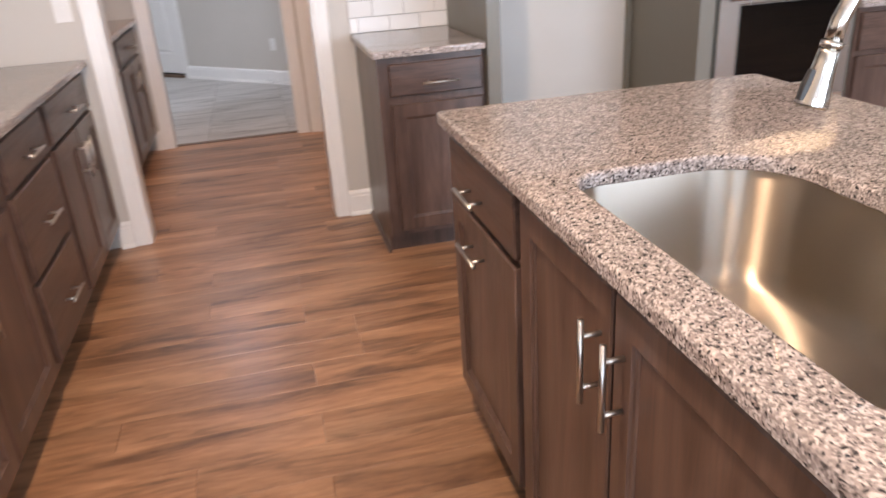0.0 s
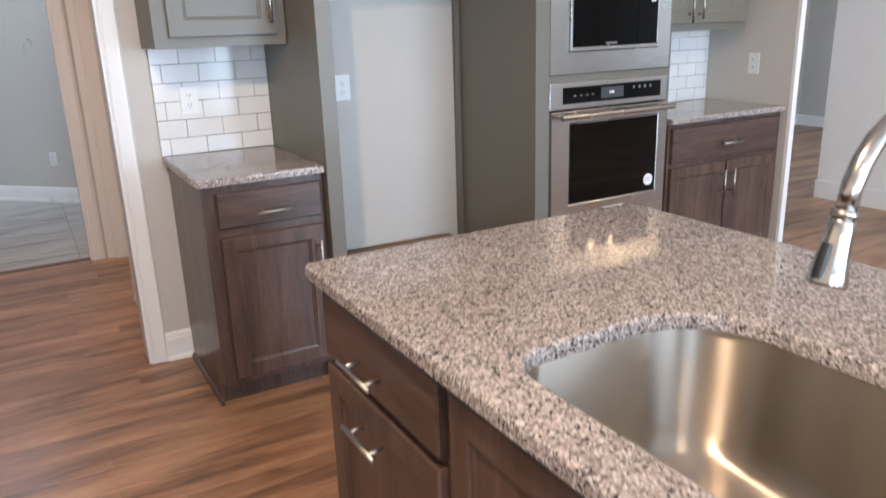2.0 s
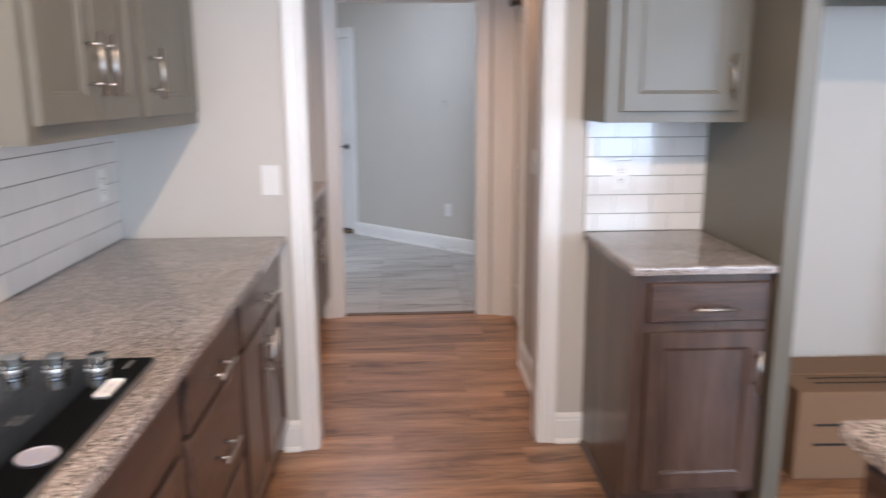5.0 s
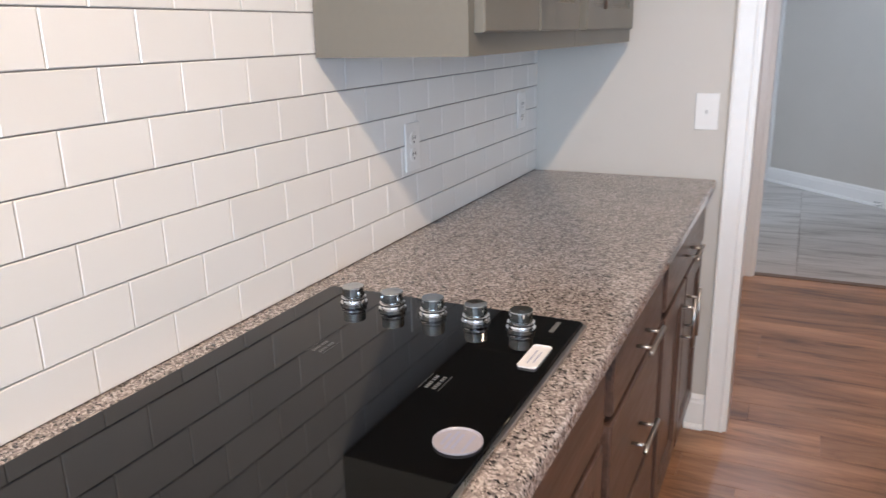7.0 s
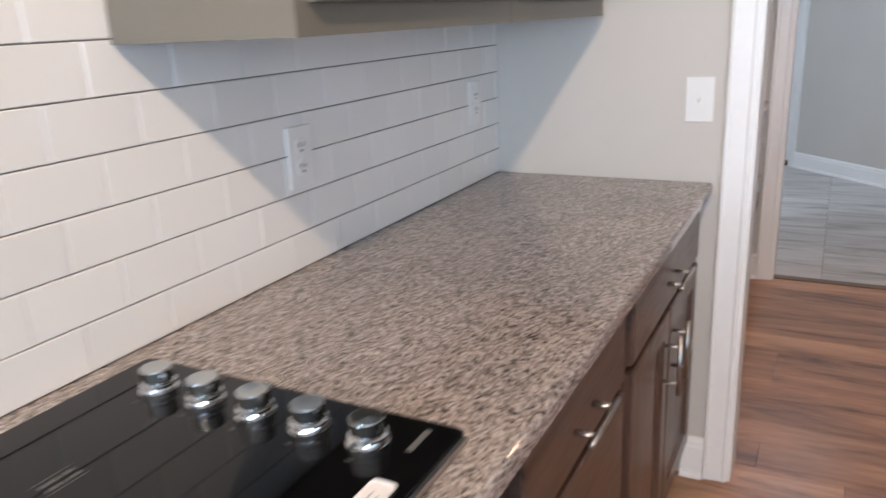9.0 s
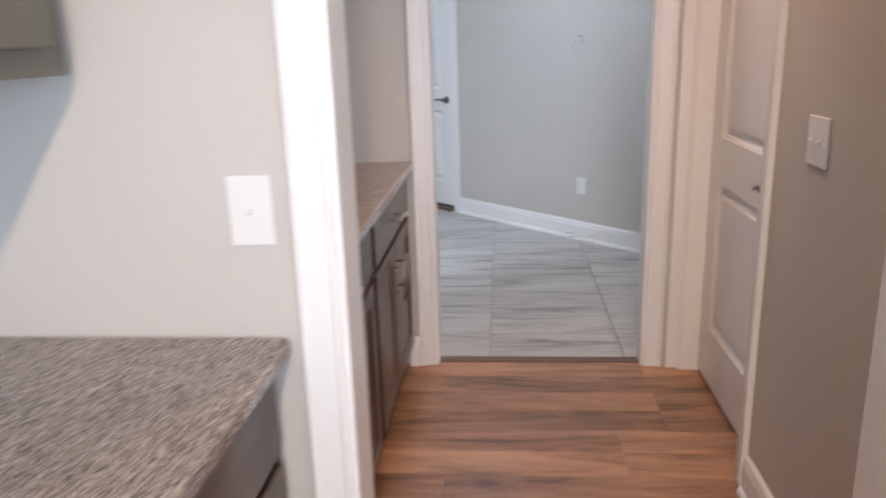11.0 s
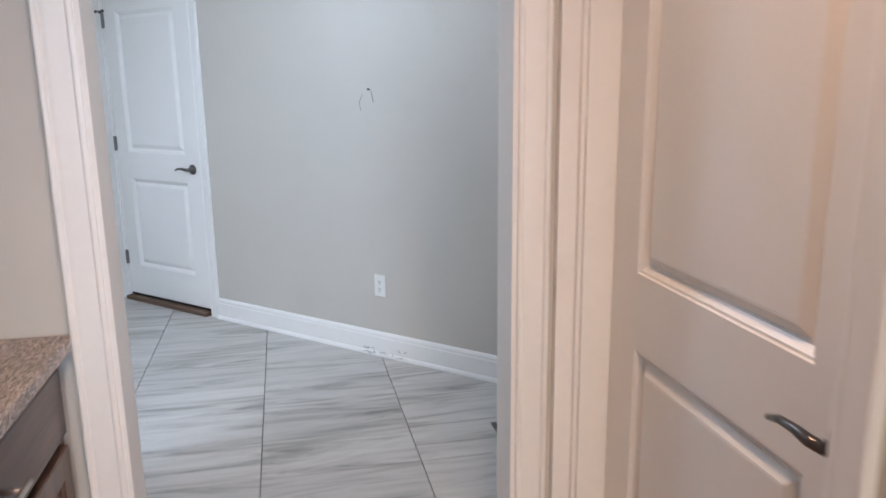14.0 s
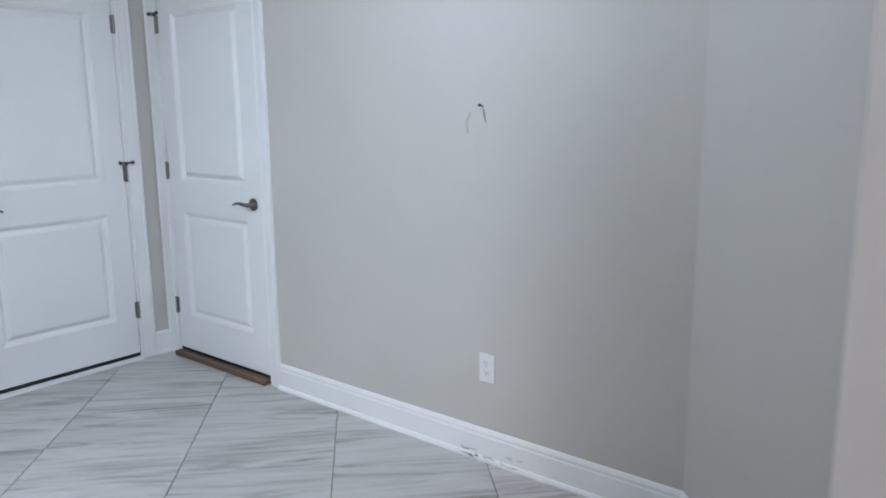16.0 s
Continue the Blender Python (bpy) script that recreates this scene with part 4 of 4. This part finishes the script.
part("light_rail", box_mesh([((0.0, 0.0, 1.778), (0.916, 0.02, 1.8095))]), GREIGE, bc)
part("back_cleat", box_mesh([((0.0, 0.600, 1.787), (0.916, 0.634, 1.8095))]), GREIGE, bc)


scribe = finish("trim", box_mesh([((1.940, 3.935, 0), (1.964, 3.967, 1.786))], 0.002), GREIGE)
tagged(scribe, "greige scribe strip in the alcove's back corner", "trim", kind="structure")


def cardboard_box(x0, y0, x1, y1, h):
    b = thing("cardboard_box", "brown cardboard box with slots, on the alcove floor", "box", pose((x0 + x1) / 2, (y0 + y1) / 2, 0, 0, 0, -2))
    w, d = (x1 - x0) / 2, (y1 - y0) / 2
    part("carton", box_mesh([((-w, -d, 0), (w, d, h))], 0.008), CARDBOARD, b)
    for yy in (-0.10, -0.05):
        part("slot", box_mesh([((-w + 0.10, yy, h - 0.001), (w - 0.10, yy + 0.010, h + 0.0012))]), SLOT_SHADE, b)
    for zz in (0.22, 0.14):
        part("slot", box_mesh([((-w + 0.07, -d - 0.0012, zz), (w - 0.07, -d + 0.001, zz + 0.010))]), SLOT_SHADE, b)
    part("flap", box_mesh([((-w + 0.004, -0.006, h - 0.0005), (w - 0.004, d - 0.004, h + 0.004))], 0.001), CARDBOARD, b)


cardboard_box(1.255, 3.575, 1.860, 3.945, 0.358)


def oven_tower():
    t = thing("oven_tower", "tall greige painted cabinet holding the built-in oven and microwave", "cabinet", pose(0, 3.418, 0))
    d = 0.550
    body = [((2.041, 0, 0.10), (2.119, 0.02, 2.42)), ((2.839, 0, 0.10), (2.874, 0.02, 2.42)), ((2.119, 0, 0.10), (2.839, 0.02, 0.414)), ((2.119, 0, 1.137), (2.839, 0.02, 1.176)),
            ((2.119, 0, 1.647), (2.839, 0.02, 2.42)), ((2.041, 0.02, 0.10), (2.06, d, 2.42)), ((2.856, 0.02, 0.10), (2.874, d, 2.42)), ((2.06, d - 0.012, 0.10), (2.856, d, 2.42)),
            ((2.06, 0.02, 0.10), (2.856, d - 0.012, 0.118)), ((2.06, 0.02, 2.40), (2.856, d - 0.012, 2.42))]
    part("body", box_mesh(body), GREIGE, t)
    part("toe_kick", box_mesh([((2.041, 0.07, 0), (2.874, 0.09, 0.099))]), GREIGE, t)
    f = part("drawer_front", paneled(0.72, 0.265, 0.02, [], SHAKER, 0.004), GREIGE, t)
    f.location = (2.119, -0.0205, 0.125)
    bar_pull(f, (0.36, 0.19), False)
    for x0, x1, hx in ((2.134, 2.479, 0.310), (2.489, 2.830, 0.036)):
        dr = part("door", paneled(x1 - x0, 0.698, 0.02, [(0.06, 0.06, x1 - x0 - 0.06, 0.64)], SHAKER), GREIGE, t)
        dr.location = (x0, -0.0205, 1.679)
        bar_pull(dr, (hx, 0.118), True)


oven_tower()


def wall_oven():
    o = thing("wall_oven", "stainless built-in wall oven with a black glass door", "oven", pose(0, 3.402, 0))
    x0, x1 = 2.115, 2.844
    part("housing", box_mesh([((x0 + 0.015, 0.037, 0.4206), (x1 - 0.015, 0.44, 1.1275))]), BLACK_PLASTIC, o)
    part("vent_gap", box_mesh([((x0, 0.002, 0.4167), (x1, 0.0155, 0.4323))]), BLACK_PLASTIC, o)
    cp = part("control_panel", box_mesh([((x0, 0, 1.0184), (x1, 0.0155, 1.1372))], 0.002), STEEL, o)
    part("control_glass", box_mesh([((x0 + 0.072, -0.0025, 1.0418), (x1 - 0.045, -0.0003, 1.1177))], 0.0008), BLACK_GLASS, cp)
    part("display", box_mesh([((x0 + 0.30, -0.0034, 1.0554), (x0 + 0.44, -0.0027, 1.1060))]), DISPLAY, cp)
    for k in range(4):
        part("key_mark", box_mesh([((x0 + 0.135 + 0.036 * k, -0.0032, 1.0749), (x0 + 0.150 + 0.036 * k, -0.0027, 1.0807))]), GREY_PRINT, cp)
        part("key_mark", box_mesh([((x0 + 0.50 + 0.036 * k, -0.0032, 1.0885), (x0 + 0.512 + 0.036 * k, -0.0027, 1.1002))]), GREY_PRINT, cp)
    part("clock_digits", box_mesh([((x0 + 0.352, -0.0040, 1.0749), (x0 + 0.362, -0.0035, 1.0866)), ((x0 + 0.366, -0.0040, 1.0749), (x0 + 0.380, -0.0035, 1.0866))]), STICKER, cp)
    d = part("door", paneled(x1 - x0, 0.574, 0.026, [(0.105, 0.122, x1 - x0 - 0.054, 0.521)], [(0, 0), (0.004, 0.003), (0.006, 0.004)], 0.003), STEEL, o)
    d.location = (x0, -0.0105, 0.436)
    part("window_pane", box_mesh([((0.114, 0.0008, 0.131), (x1 - x0 - 0.063, 0.0030, 0.512))]), BLACK_GLASS, d, "black reflective oven window")
    bm = tube([(0.02, -0.052, 0.553), (x1 - x0 - 0.005, -0.052, 0.553)], 0.0125, 14)
    for hx in (0.05, x1 - x0 - 0.04):
        tube([(hx, -0.052, 0.553), (hx, 0.0, 0.553)], 0.009, 10, bm)
    part("handle", bm, STEEL, d, "round steel bar handle")
    part("badge", box_mesh([((0.326, -0.003, 0.051), (0.458, -0.0003, 0.088))], 0.001), PLASTIC_WHITE, d, "pale maker's badge plate")
    part("badge_print", box_mesh([((0.346, -0.0037, 0.064), (0.438, -0.0031, 0.077))]), GREY_PRINT, d)
    s = flat_sticker("round_sticker", "round white sticker on the oven window", pose(2.115 + 0.618, 3.402 - 0.0099, 0.436 + 0.190, 90), 0.060, 0.060, True, [(0, 0.006, 0.03, 0.004), (0, -0.006, 0.025, 0.004)])


wall_oven()


def microwave():
    o = thing("built_in_microwave", "stainless built-in microwave with a wide trim frame", "microwave", pose(0, 3.402, 0))
    x0, x1, z0, z1 = 2.111, 2.850, 1.175, 1.652
    part("housing", box_mesh([((x0 + 0.02, 0.0165, z0 + 0.02), (x1 - 0.02, 0.42, z1 - 0.02))]), BLACK_PLASTIC, o)
    part("trim_frame", paneled(x1 - x0, z1 - z0, 0.0155, [(0.102, 0.098, x1 - x0 - 0.078, z1 - z0 - 0.098)], [(0, 0), (0.003, 0.008), (0.004, 0.009)], 0.003), STEEL, o).location = (x0, 0, z0)
    a, b, c, d = 2.221, 2.764, 1.280, 1.547
    f = part("door", box_mesh([((a, -0.010, c), (a + 0.012, 0.0085, d)), ((b - 0.012, -0.010, c), (b, 0.0085, d)), ((a + 0.012, -0.010, c), (b - 0.012, 0.0085, c + 0.014)), ((a + 0.012, -0.010, d - 0.010), (b - 0.012, 0.0085, d))], 0.001), STEEL, o)
    part("window_pane", box_mesh([((a + 0.0125, -0.007, c + 0.0145), (b - 0.140, 0.004, d - 0.0105))]), BLACK_GLASS, f, "black glass microwave window")
    part("control_panel", box_mesh([((b - 0.138, -0.007, c + 0.0145), (b - 0.0125, 0.004, d - 0.0105))]), BLACK_GLASS, f, "black glass control strip")
    part("badge", box_mesh([((2.43, -0.0078, c + 0.022), (2.50, -0.0071, c + 0.032))]), GREY_PRINT, f)
    part("clock_digits", box_mesh([((b - 0.055, -0.0078, d - 0.062), (b - 0.045, -0.0071, d - 0.046)), ((b - 0.041, -0.0078, d - 0.062), (b - 0.029, -0.0071, d - 0.046))]), STICKER, f)


microwave()
cabinet("base_cabinet", pose(2.880, 3.412, 0), 0.874, 0.556, 0, 0.884, [("drawer", 0.02, 0.850, 0.680, 0.862, [(0.44, 0.757, False)]), ("door", 0.02, 0.428, 0.125, 0.655, [(0.396, 0.535, True)]), ("door", 0.438, 0.850, 0.125, 0.655, [(0.470, 0.535, True)])],
        DARK_WOOD, DARK_WOOD_FLAT, "dark-stained base cabinet, wide drawer above two doors", "base cabinets along the north wall")
countertop(rounded_loop(2.878, 3.380, 3.7585, 3.968, (0.0105, 0.012, 0.0105, 0.0105), 4), 0.886, 0.916, "speckled granite countertop beside the oven tower")
upper(pose(2.878, 3.640, 0), 0.800, 0.328, 1.335, 2.42, [("door", 0.03, 0.356, 1.375, 2.38, [(0.326, 1.47, True)]), ("door", 0.370, 0.765, 1.375, 2.38, [(0.403, 1.47, True)])], "greige painted wall cabinet with two doors beside the oven tower")
outlet(pose(3.7595, 3.62, 1.14, 0, 0, -90), "white outlet on the side wall over the counter")

# ---- hall ----
for y0, w, fr, lab in ((4.106, 0.862, [("drawer", 0.03, 0.832, 0.715, 0.862, [(0.43, 0.785, False)]), ("door", 0.03, 0.426, 0.13, 0.690, [(0.385, 0.56, True)]), ("door", 0.436, 0.832, 0.13, 0.690, [(0.477, 0.56, True)])],
                        "dark-stained hall base cabinet with a drawer above two doors"),
                       (4.972, 0.890, [("drawer", 0.03, 0.850, 0.715, 0.862, [(0.44, 0.785, False)]), ("door", 0.03, 0.435, 0.13, 0.690, [(0.395, 0.56, True)]), ("door", 0.445, 0.850, 0.13, 0.690, [(0.485, 0.56, True)])],
                        "dark-stained hall base cabinet beside the mudroom door")):
    m = LEFT_FACE.copy()
    m.translation = (-0.745, y0, 0)
    cabinet("base_cabinet", m, w, 0.578, 0, 0.884, fr, DARK_WOOD, DARK_WOOD_FLAT, lab, "hall base cabinets")
countertop(rounded_loop(-1.3265, 4.103, -0.704, 5.868, (0.0105, 0.0105, 0.0105, 0.0105), 4), 0.886, 0.916, "speckled brown granite countertop on the hall cabinets")
outlet(pose(0.4195, 4.642, 1.137, 0, 0, -90), "white double light switch on the hall wall", "switch", 2)

bump_m = pose(0.4005, 5.0, 1.92, 0, 0, -90)
bumper = thing("door_bumper", "small dark round fitting high on the hall door casing", "door bumper", bump_m)
bm = lathe([(0.028, 0), (0.028, 0.006), (0.014, 0.010), (0.013, 0.034)], 20)
bmesh.ops.transform(bm, matrix=pose(0, 0, 0, 90), verts=bm.verts)
base = part("base", bm, BRONZE, bumper, "", True)
bm = lathe([(0.013, 0.0345), (0.022, 0.040), (0.022, 0.052), (0.010, 0.058)], 20)
bmesh.ops.transform(bm, matrix=pose(0, 0, 0, 90), verts=bm.verts)
part("cap", bm, BLACK_PLASTIC, base, "black rubber cap", True)

# ---- mudroom ----
DIAG = run_pose((-1.36, 9.59), (0.78, 7.45))
outlet(DIAG @ Matrix.Translation((2.230, -0.001, 0.387)), "white duplex outlet low on the mudroom wall")


def nail_and_scratches():
    n = thing("wall_nail", "small dark nail standing out of the mudroom wall", "nail", DIAG @ Matrix.Translation((2.205, 0, 1.395)))
    part("shank", tube([(0, 0, 0), (0, -0.02, 0.004)], 0.0022, 8), BRONZE, n)
    part("head", tube([(0, -0.02, 0.004), (0, -0.0225, 0.0045)], 0.0065, 10), BRONZE, n)
    s = finish("wall_scratches", tube([(-0.055, -0.0004, -0.02), (-0.075, -0.0004, -0.06), (-0.068, -0.0004, -0.10)], 0.0012, 5, tube([(0.004, -0.0004, -0.01), (0.014, -0.0004, -0.06)], 0.0016, 5)), GREY_PRINT)
    s.matrix_world = DIAG @ Matrix.Translation((2.205, 0, 1.395))
    tagged(s, "faint grey scratches on the mudroom wall", "scratch", kind="stuff")
    rs = random.Random(4)
    bm = bmesh.new()
    for k in range(14):
        a = Vector((2.20 + rs.uniform(-0.08, 0.20), -0.027, rs.uniform(0.002, 0.05)))
        pts = [a + Vector((rs.uniform(-0.03, 0.03), -0.0006, rs.uniform(-0.001, 0.02))) for _ in range(3)]
        tube(pts, 0.0009, 4, bm)
    s = finish("scuff_marks", bm, MARK)
    s.matrix_world = DIAG
    tagged(s, "dark scuff marks at the foot of the baseboard", "scuff", kind="stuff")


nail_and_scratches()


def floor_register(x, y):
    r = thing("floor_register", "brown metal floor vent in the tiles", "floor vent", pose(x, y, 0.0005))
    part("frame", box_mesh([((0, 0, 0), (0.14, 0.016, 0.005)), ((0, 0.264, 0), (0.14, 0.28, 0.005)), ((0, 0.016, 0), (0.016, 0.264, 0.005)), ((0.124, 0.016, 0), (0.14, 0.264, 0.005))]), BRONZE, r)
    part("backing", box_mesh([((0.016, 0.016, 0), (0.124, 0.264, 0.001))]), SLOT_SHADE, r)
    for k in range(9):
        part("slat", box_mesh([((0.016, 0.036 + 0.026 * k, 0.001), (0.124, 0.042 + 0.026 * k, 0.004))]), BRONZE, r)


floor_register(0.555, 6.80)


# ---- pieces: wall tiles, floor tiles, planks ----
def tile_mesh(name, w, h, t, ease, material):
    """A tile in the x-z plane, its glazed face at y = -t, with a pillowed edge."""
    bm = bmesh.new()
    rings = [[bm.verts.new(p) for p in ((-w / 2 + i, y, -h / 2 + i), (w / 2 - i, y, -h / 2 + i), (w / 2 - i, y, h / 2 - i), (-w / 2 + i, y, h / 2 - i))] for i, y in ((0, 0), (0, -t + ease), (ease, -t))]
    for a, b in zip(rings, rings[1:]):
        for i in range(4):
            bm.faces.new((a[i], a[(i + 1) % 4], b[(i + 1) % 4], b[i]))
    bm.faces.new(rings[-1])
    bmesh.ops.recalc_face_normals(bm, faces=bm.faces)
    me = bpy.data.meshes.new(name)
    bm.to_mesh(me)
    bm.free()
    me.materials.append(material)
    return me


TILE_MESHES = {}


def lay_wall_tiles(name, label, m, u0, u1, z0, z1, shift, skip=lambda u, z: False, first=0.914):
    """Running-bond tiles 76 by 152 mm over a grout bed; m: wall pose, u along it."""
    bed = finish(name, box_mesh([((u0, -0.006, z0), (u1, -0.0005, z1))]), GROUT)
    bed.matrix_world = m
    tagged(bed, label, "backsplash", kind="structure")
    step, rise, joint = 0.1515, 0.0758, 0.0022
    zr, row = first, 0
    while zr < z1 - 0.012:
        z = max(zr, z0 + 0.001)
        h = min(zr + rise - joint, z1) - z
        u = u0 + (shift + (row % 2) * step / 2) % step - step
        while u < u1:
            a, b = max(u, u0), min(u + step - joint, u1)
            if b - a > 0.012 and not skip((a + b) / 2, z + h / 2):
                key = (round(b - a, 3), round(h, 3))
                if key not in TILE_MESHES:
                    TILE_MESHES[key] = tile_mesh("tile", b - a, h, 0.0065, 0.0012, TILE_WHITE)
                ob = new("tile", TILE_MESHES[key])
                ob.parent = bed
                ob.location = ((a + b) / 2, -0.0055, z + h / 2)
            u += step
        zr += rise
        row += 1


lay_wall_tiles("backsplash_cooking", "white glazed subway tiles in grey grout behind the cooktop", pose(-1.327, 0, 0, 0, 0, 90), 1.28, 3.968, 0.917, 1.76, (2.0475 - 1.28) % 0.1515,
               lambda u, z: u > 2.68 and z > 1.37)
lay_wall_tiles("backsplash_north", "white glazed subway tiles above the narrow counter", pose(0, 3.968, 0), 0.502, 0.985, 0.917, 1.359, 0.0415, first=0.9135)
lay_wall_tiles("backsplash_corner", "white glazed subway tiles beside the oven tower", pose(0, 3.968, 0), 2.880, 3.758, 0.917, 1.334, 0.02)


def floor_piece(name, w, d, t, material):
    bm = bmesh.new()
    e = 0.0012
    rings = [[bm.verts.new(p) for p in ((i, i, z), (w - i, i, z), (w - i, d - i, z), (i, d - i, z))] for i, z in ((0, -t), (0, -e), (e, 0))]
    for a, b in zip(rings, rings[1:]):
        for i in range(4):
            bm.faces.new((a[i], a[(i + 1) % 4], b[(i + 1) % 4], b[i]))
    bm.faces.new(rings[-1])
    bmesh.ops.recalc_face_normals(bm, faces=bm.faces)
    me = bpy.data.meshes.new(name)
    bm.to_mesh(me)
    bm.free()
    me.materials.append(material)
    return me


tile_floor = thing("floor_tiles", "pale grey streaked porcelain floor tiles laid in a grid", "floor", kind="structure")
tm = floor_piece("tile", 0.6010, 0.2988, 0.010, PORCELAIN)
for i in range(-4, 3):
    for j in range(-1, 13):
        x, y = -0.397 + 0.6045 * i, 6.226 + 0.3022 * j
        if -2.75 < x + 0.3 and x < 0.80 and x + y < 8.30 and y - x < 11.55:
            ob = new("tile", tm)
            ob.parent = tile_floor
            ob.location = (x + 0.0018, y + 0.0018, 0)
            if j < 0:
                ob.scale = (1, 0.915, 1)
                ob.location.y = 5.949

plank_floor = thing("floor_planks", "warm brown wood planks with visible grain and faint joints", "floor", kind="structure")
rp = random.Random(11)
PW, PL = 0.152, 1.22
WEST, EAST = -1.322, 8.895
PLANK_MESHES = {}
y = 5.905
far = []
while y - PW > -4.0:
    y -= PW
    x = WEST - PL * rp.choice((0.15, 0.35, 0.5, 0.7, 0.85))
    while x < EAST:
        x0, x1 = max(x, WEST), min(x + PL, EAST)
        if y > -0.45 and x1 > -0.85 and x0 < 3.1:
            key = round(x1 - x0, 3)
            if key not in PLANK_MESHES:
                PLANK_MESHES[key] = floor_piece("plank", key - 0.0006, PW - 0.0006, 0.005, PLANK)
            ob = new("plank", PLANK_MESHES[key])
            ob.parent = plank_floor
            ob.location = (x0, y, 0)
        else:
            far.append((x0, x1, y))
        x += PL
bm = bmesh.new()
for x, x1, y in far:
    z = 0.0
    bm.faces.new([bm.verts.new(p) for p in ((x, y, z), (x1 - 0.0006, y, z), (x1 - 0.0006, y + PW - 0.0006, z), (x, y + PW - 0.0006, z))])
for k in range(7):
    for x in (4.0, 5.22, 6.44, 7.66):
        ya = 5.905 + PW * k
        bm.faces.new([bm.verts.new(p) for p in ((x, ya, 0), (x + PL - 0.0006, ya, 0), (x + PL - 0.0006, ya + PW - 0.0006, 0), (x, ya + PW - 0.0006, 0))])
rest = part("far_planks", bm, PLANK, plank_floor)
tagged(rest, kind="stuff")
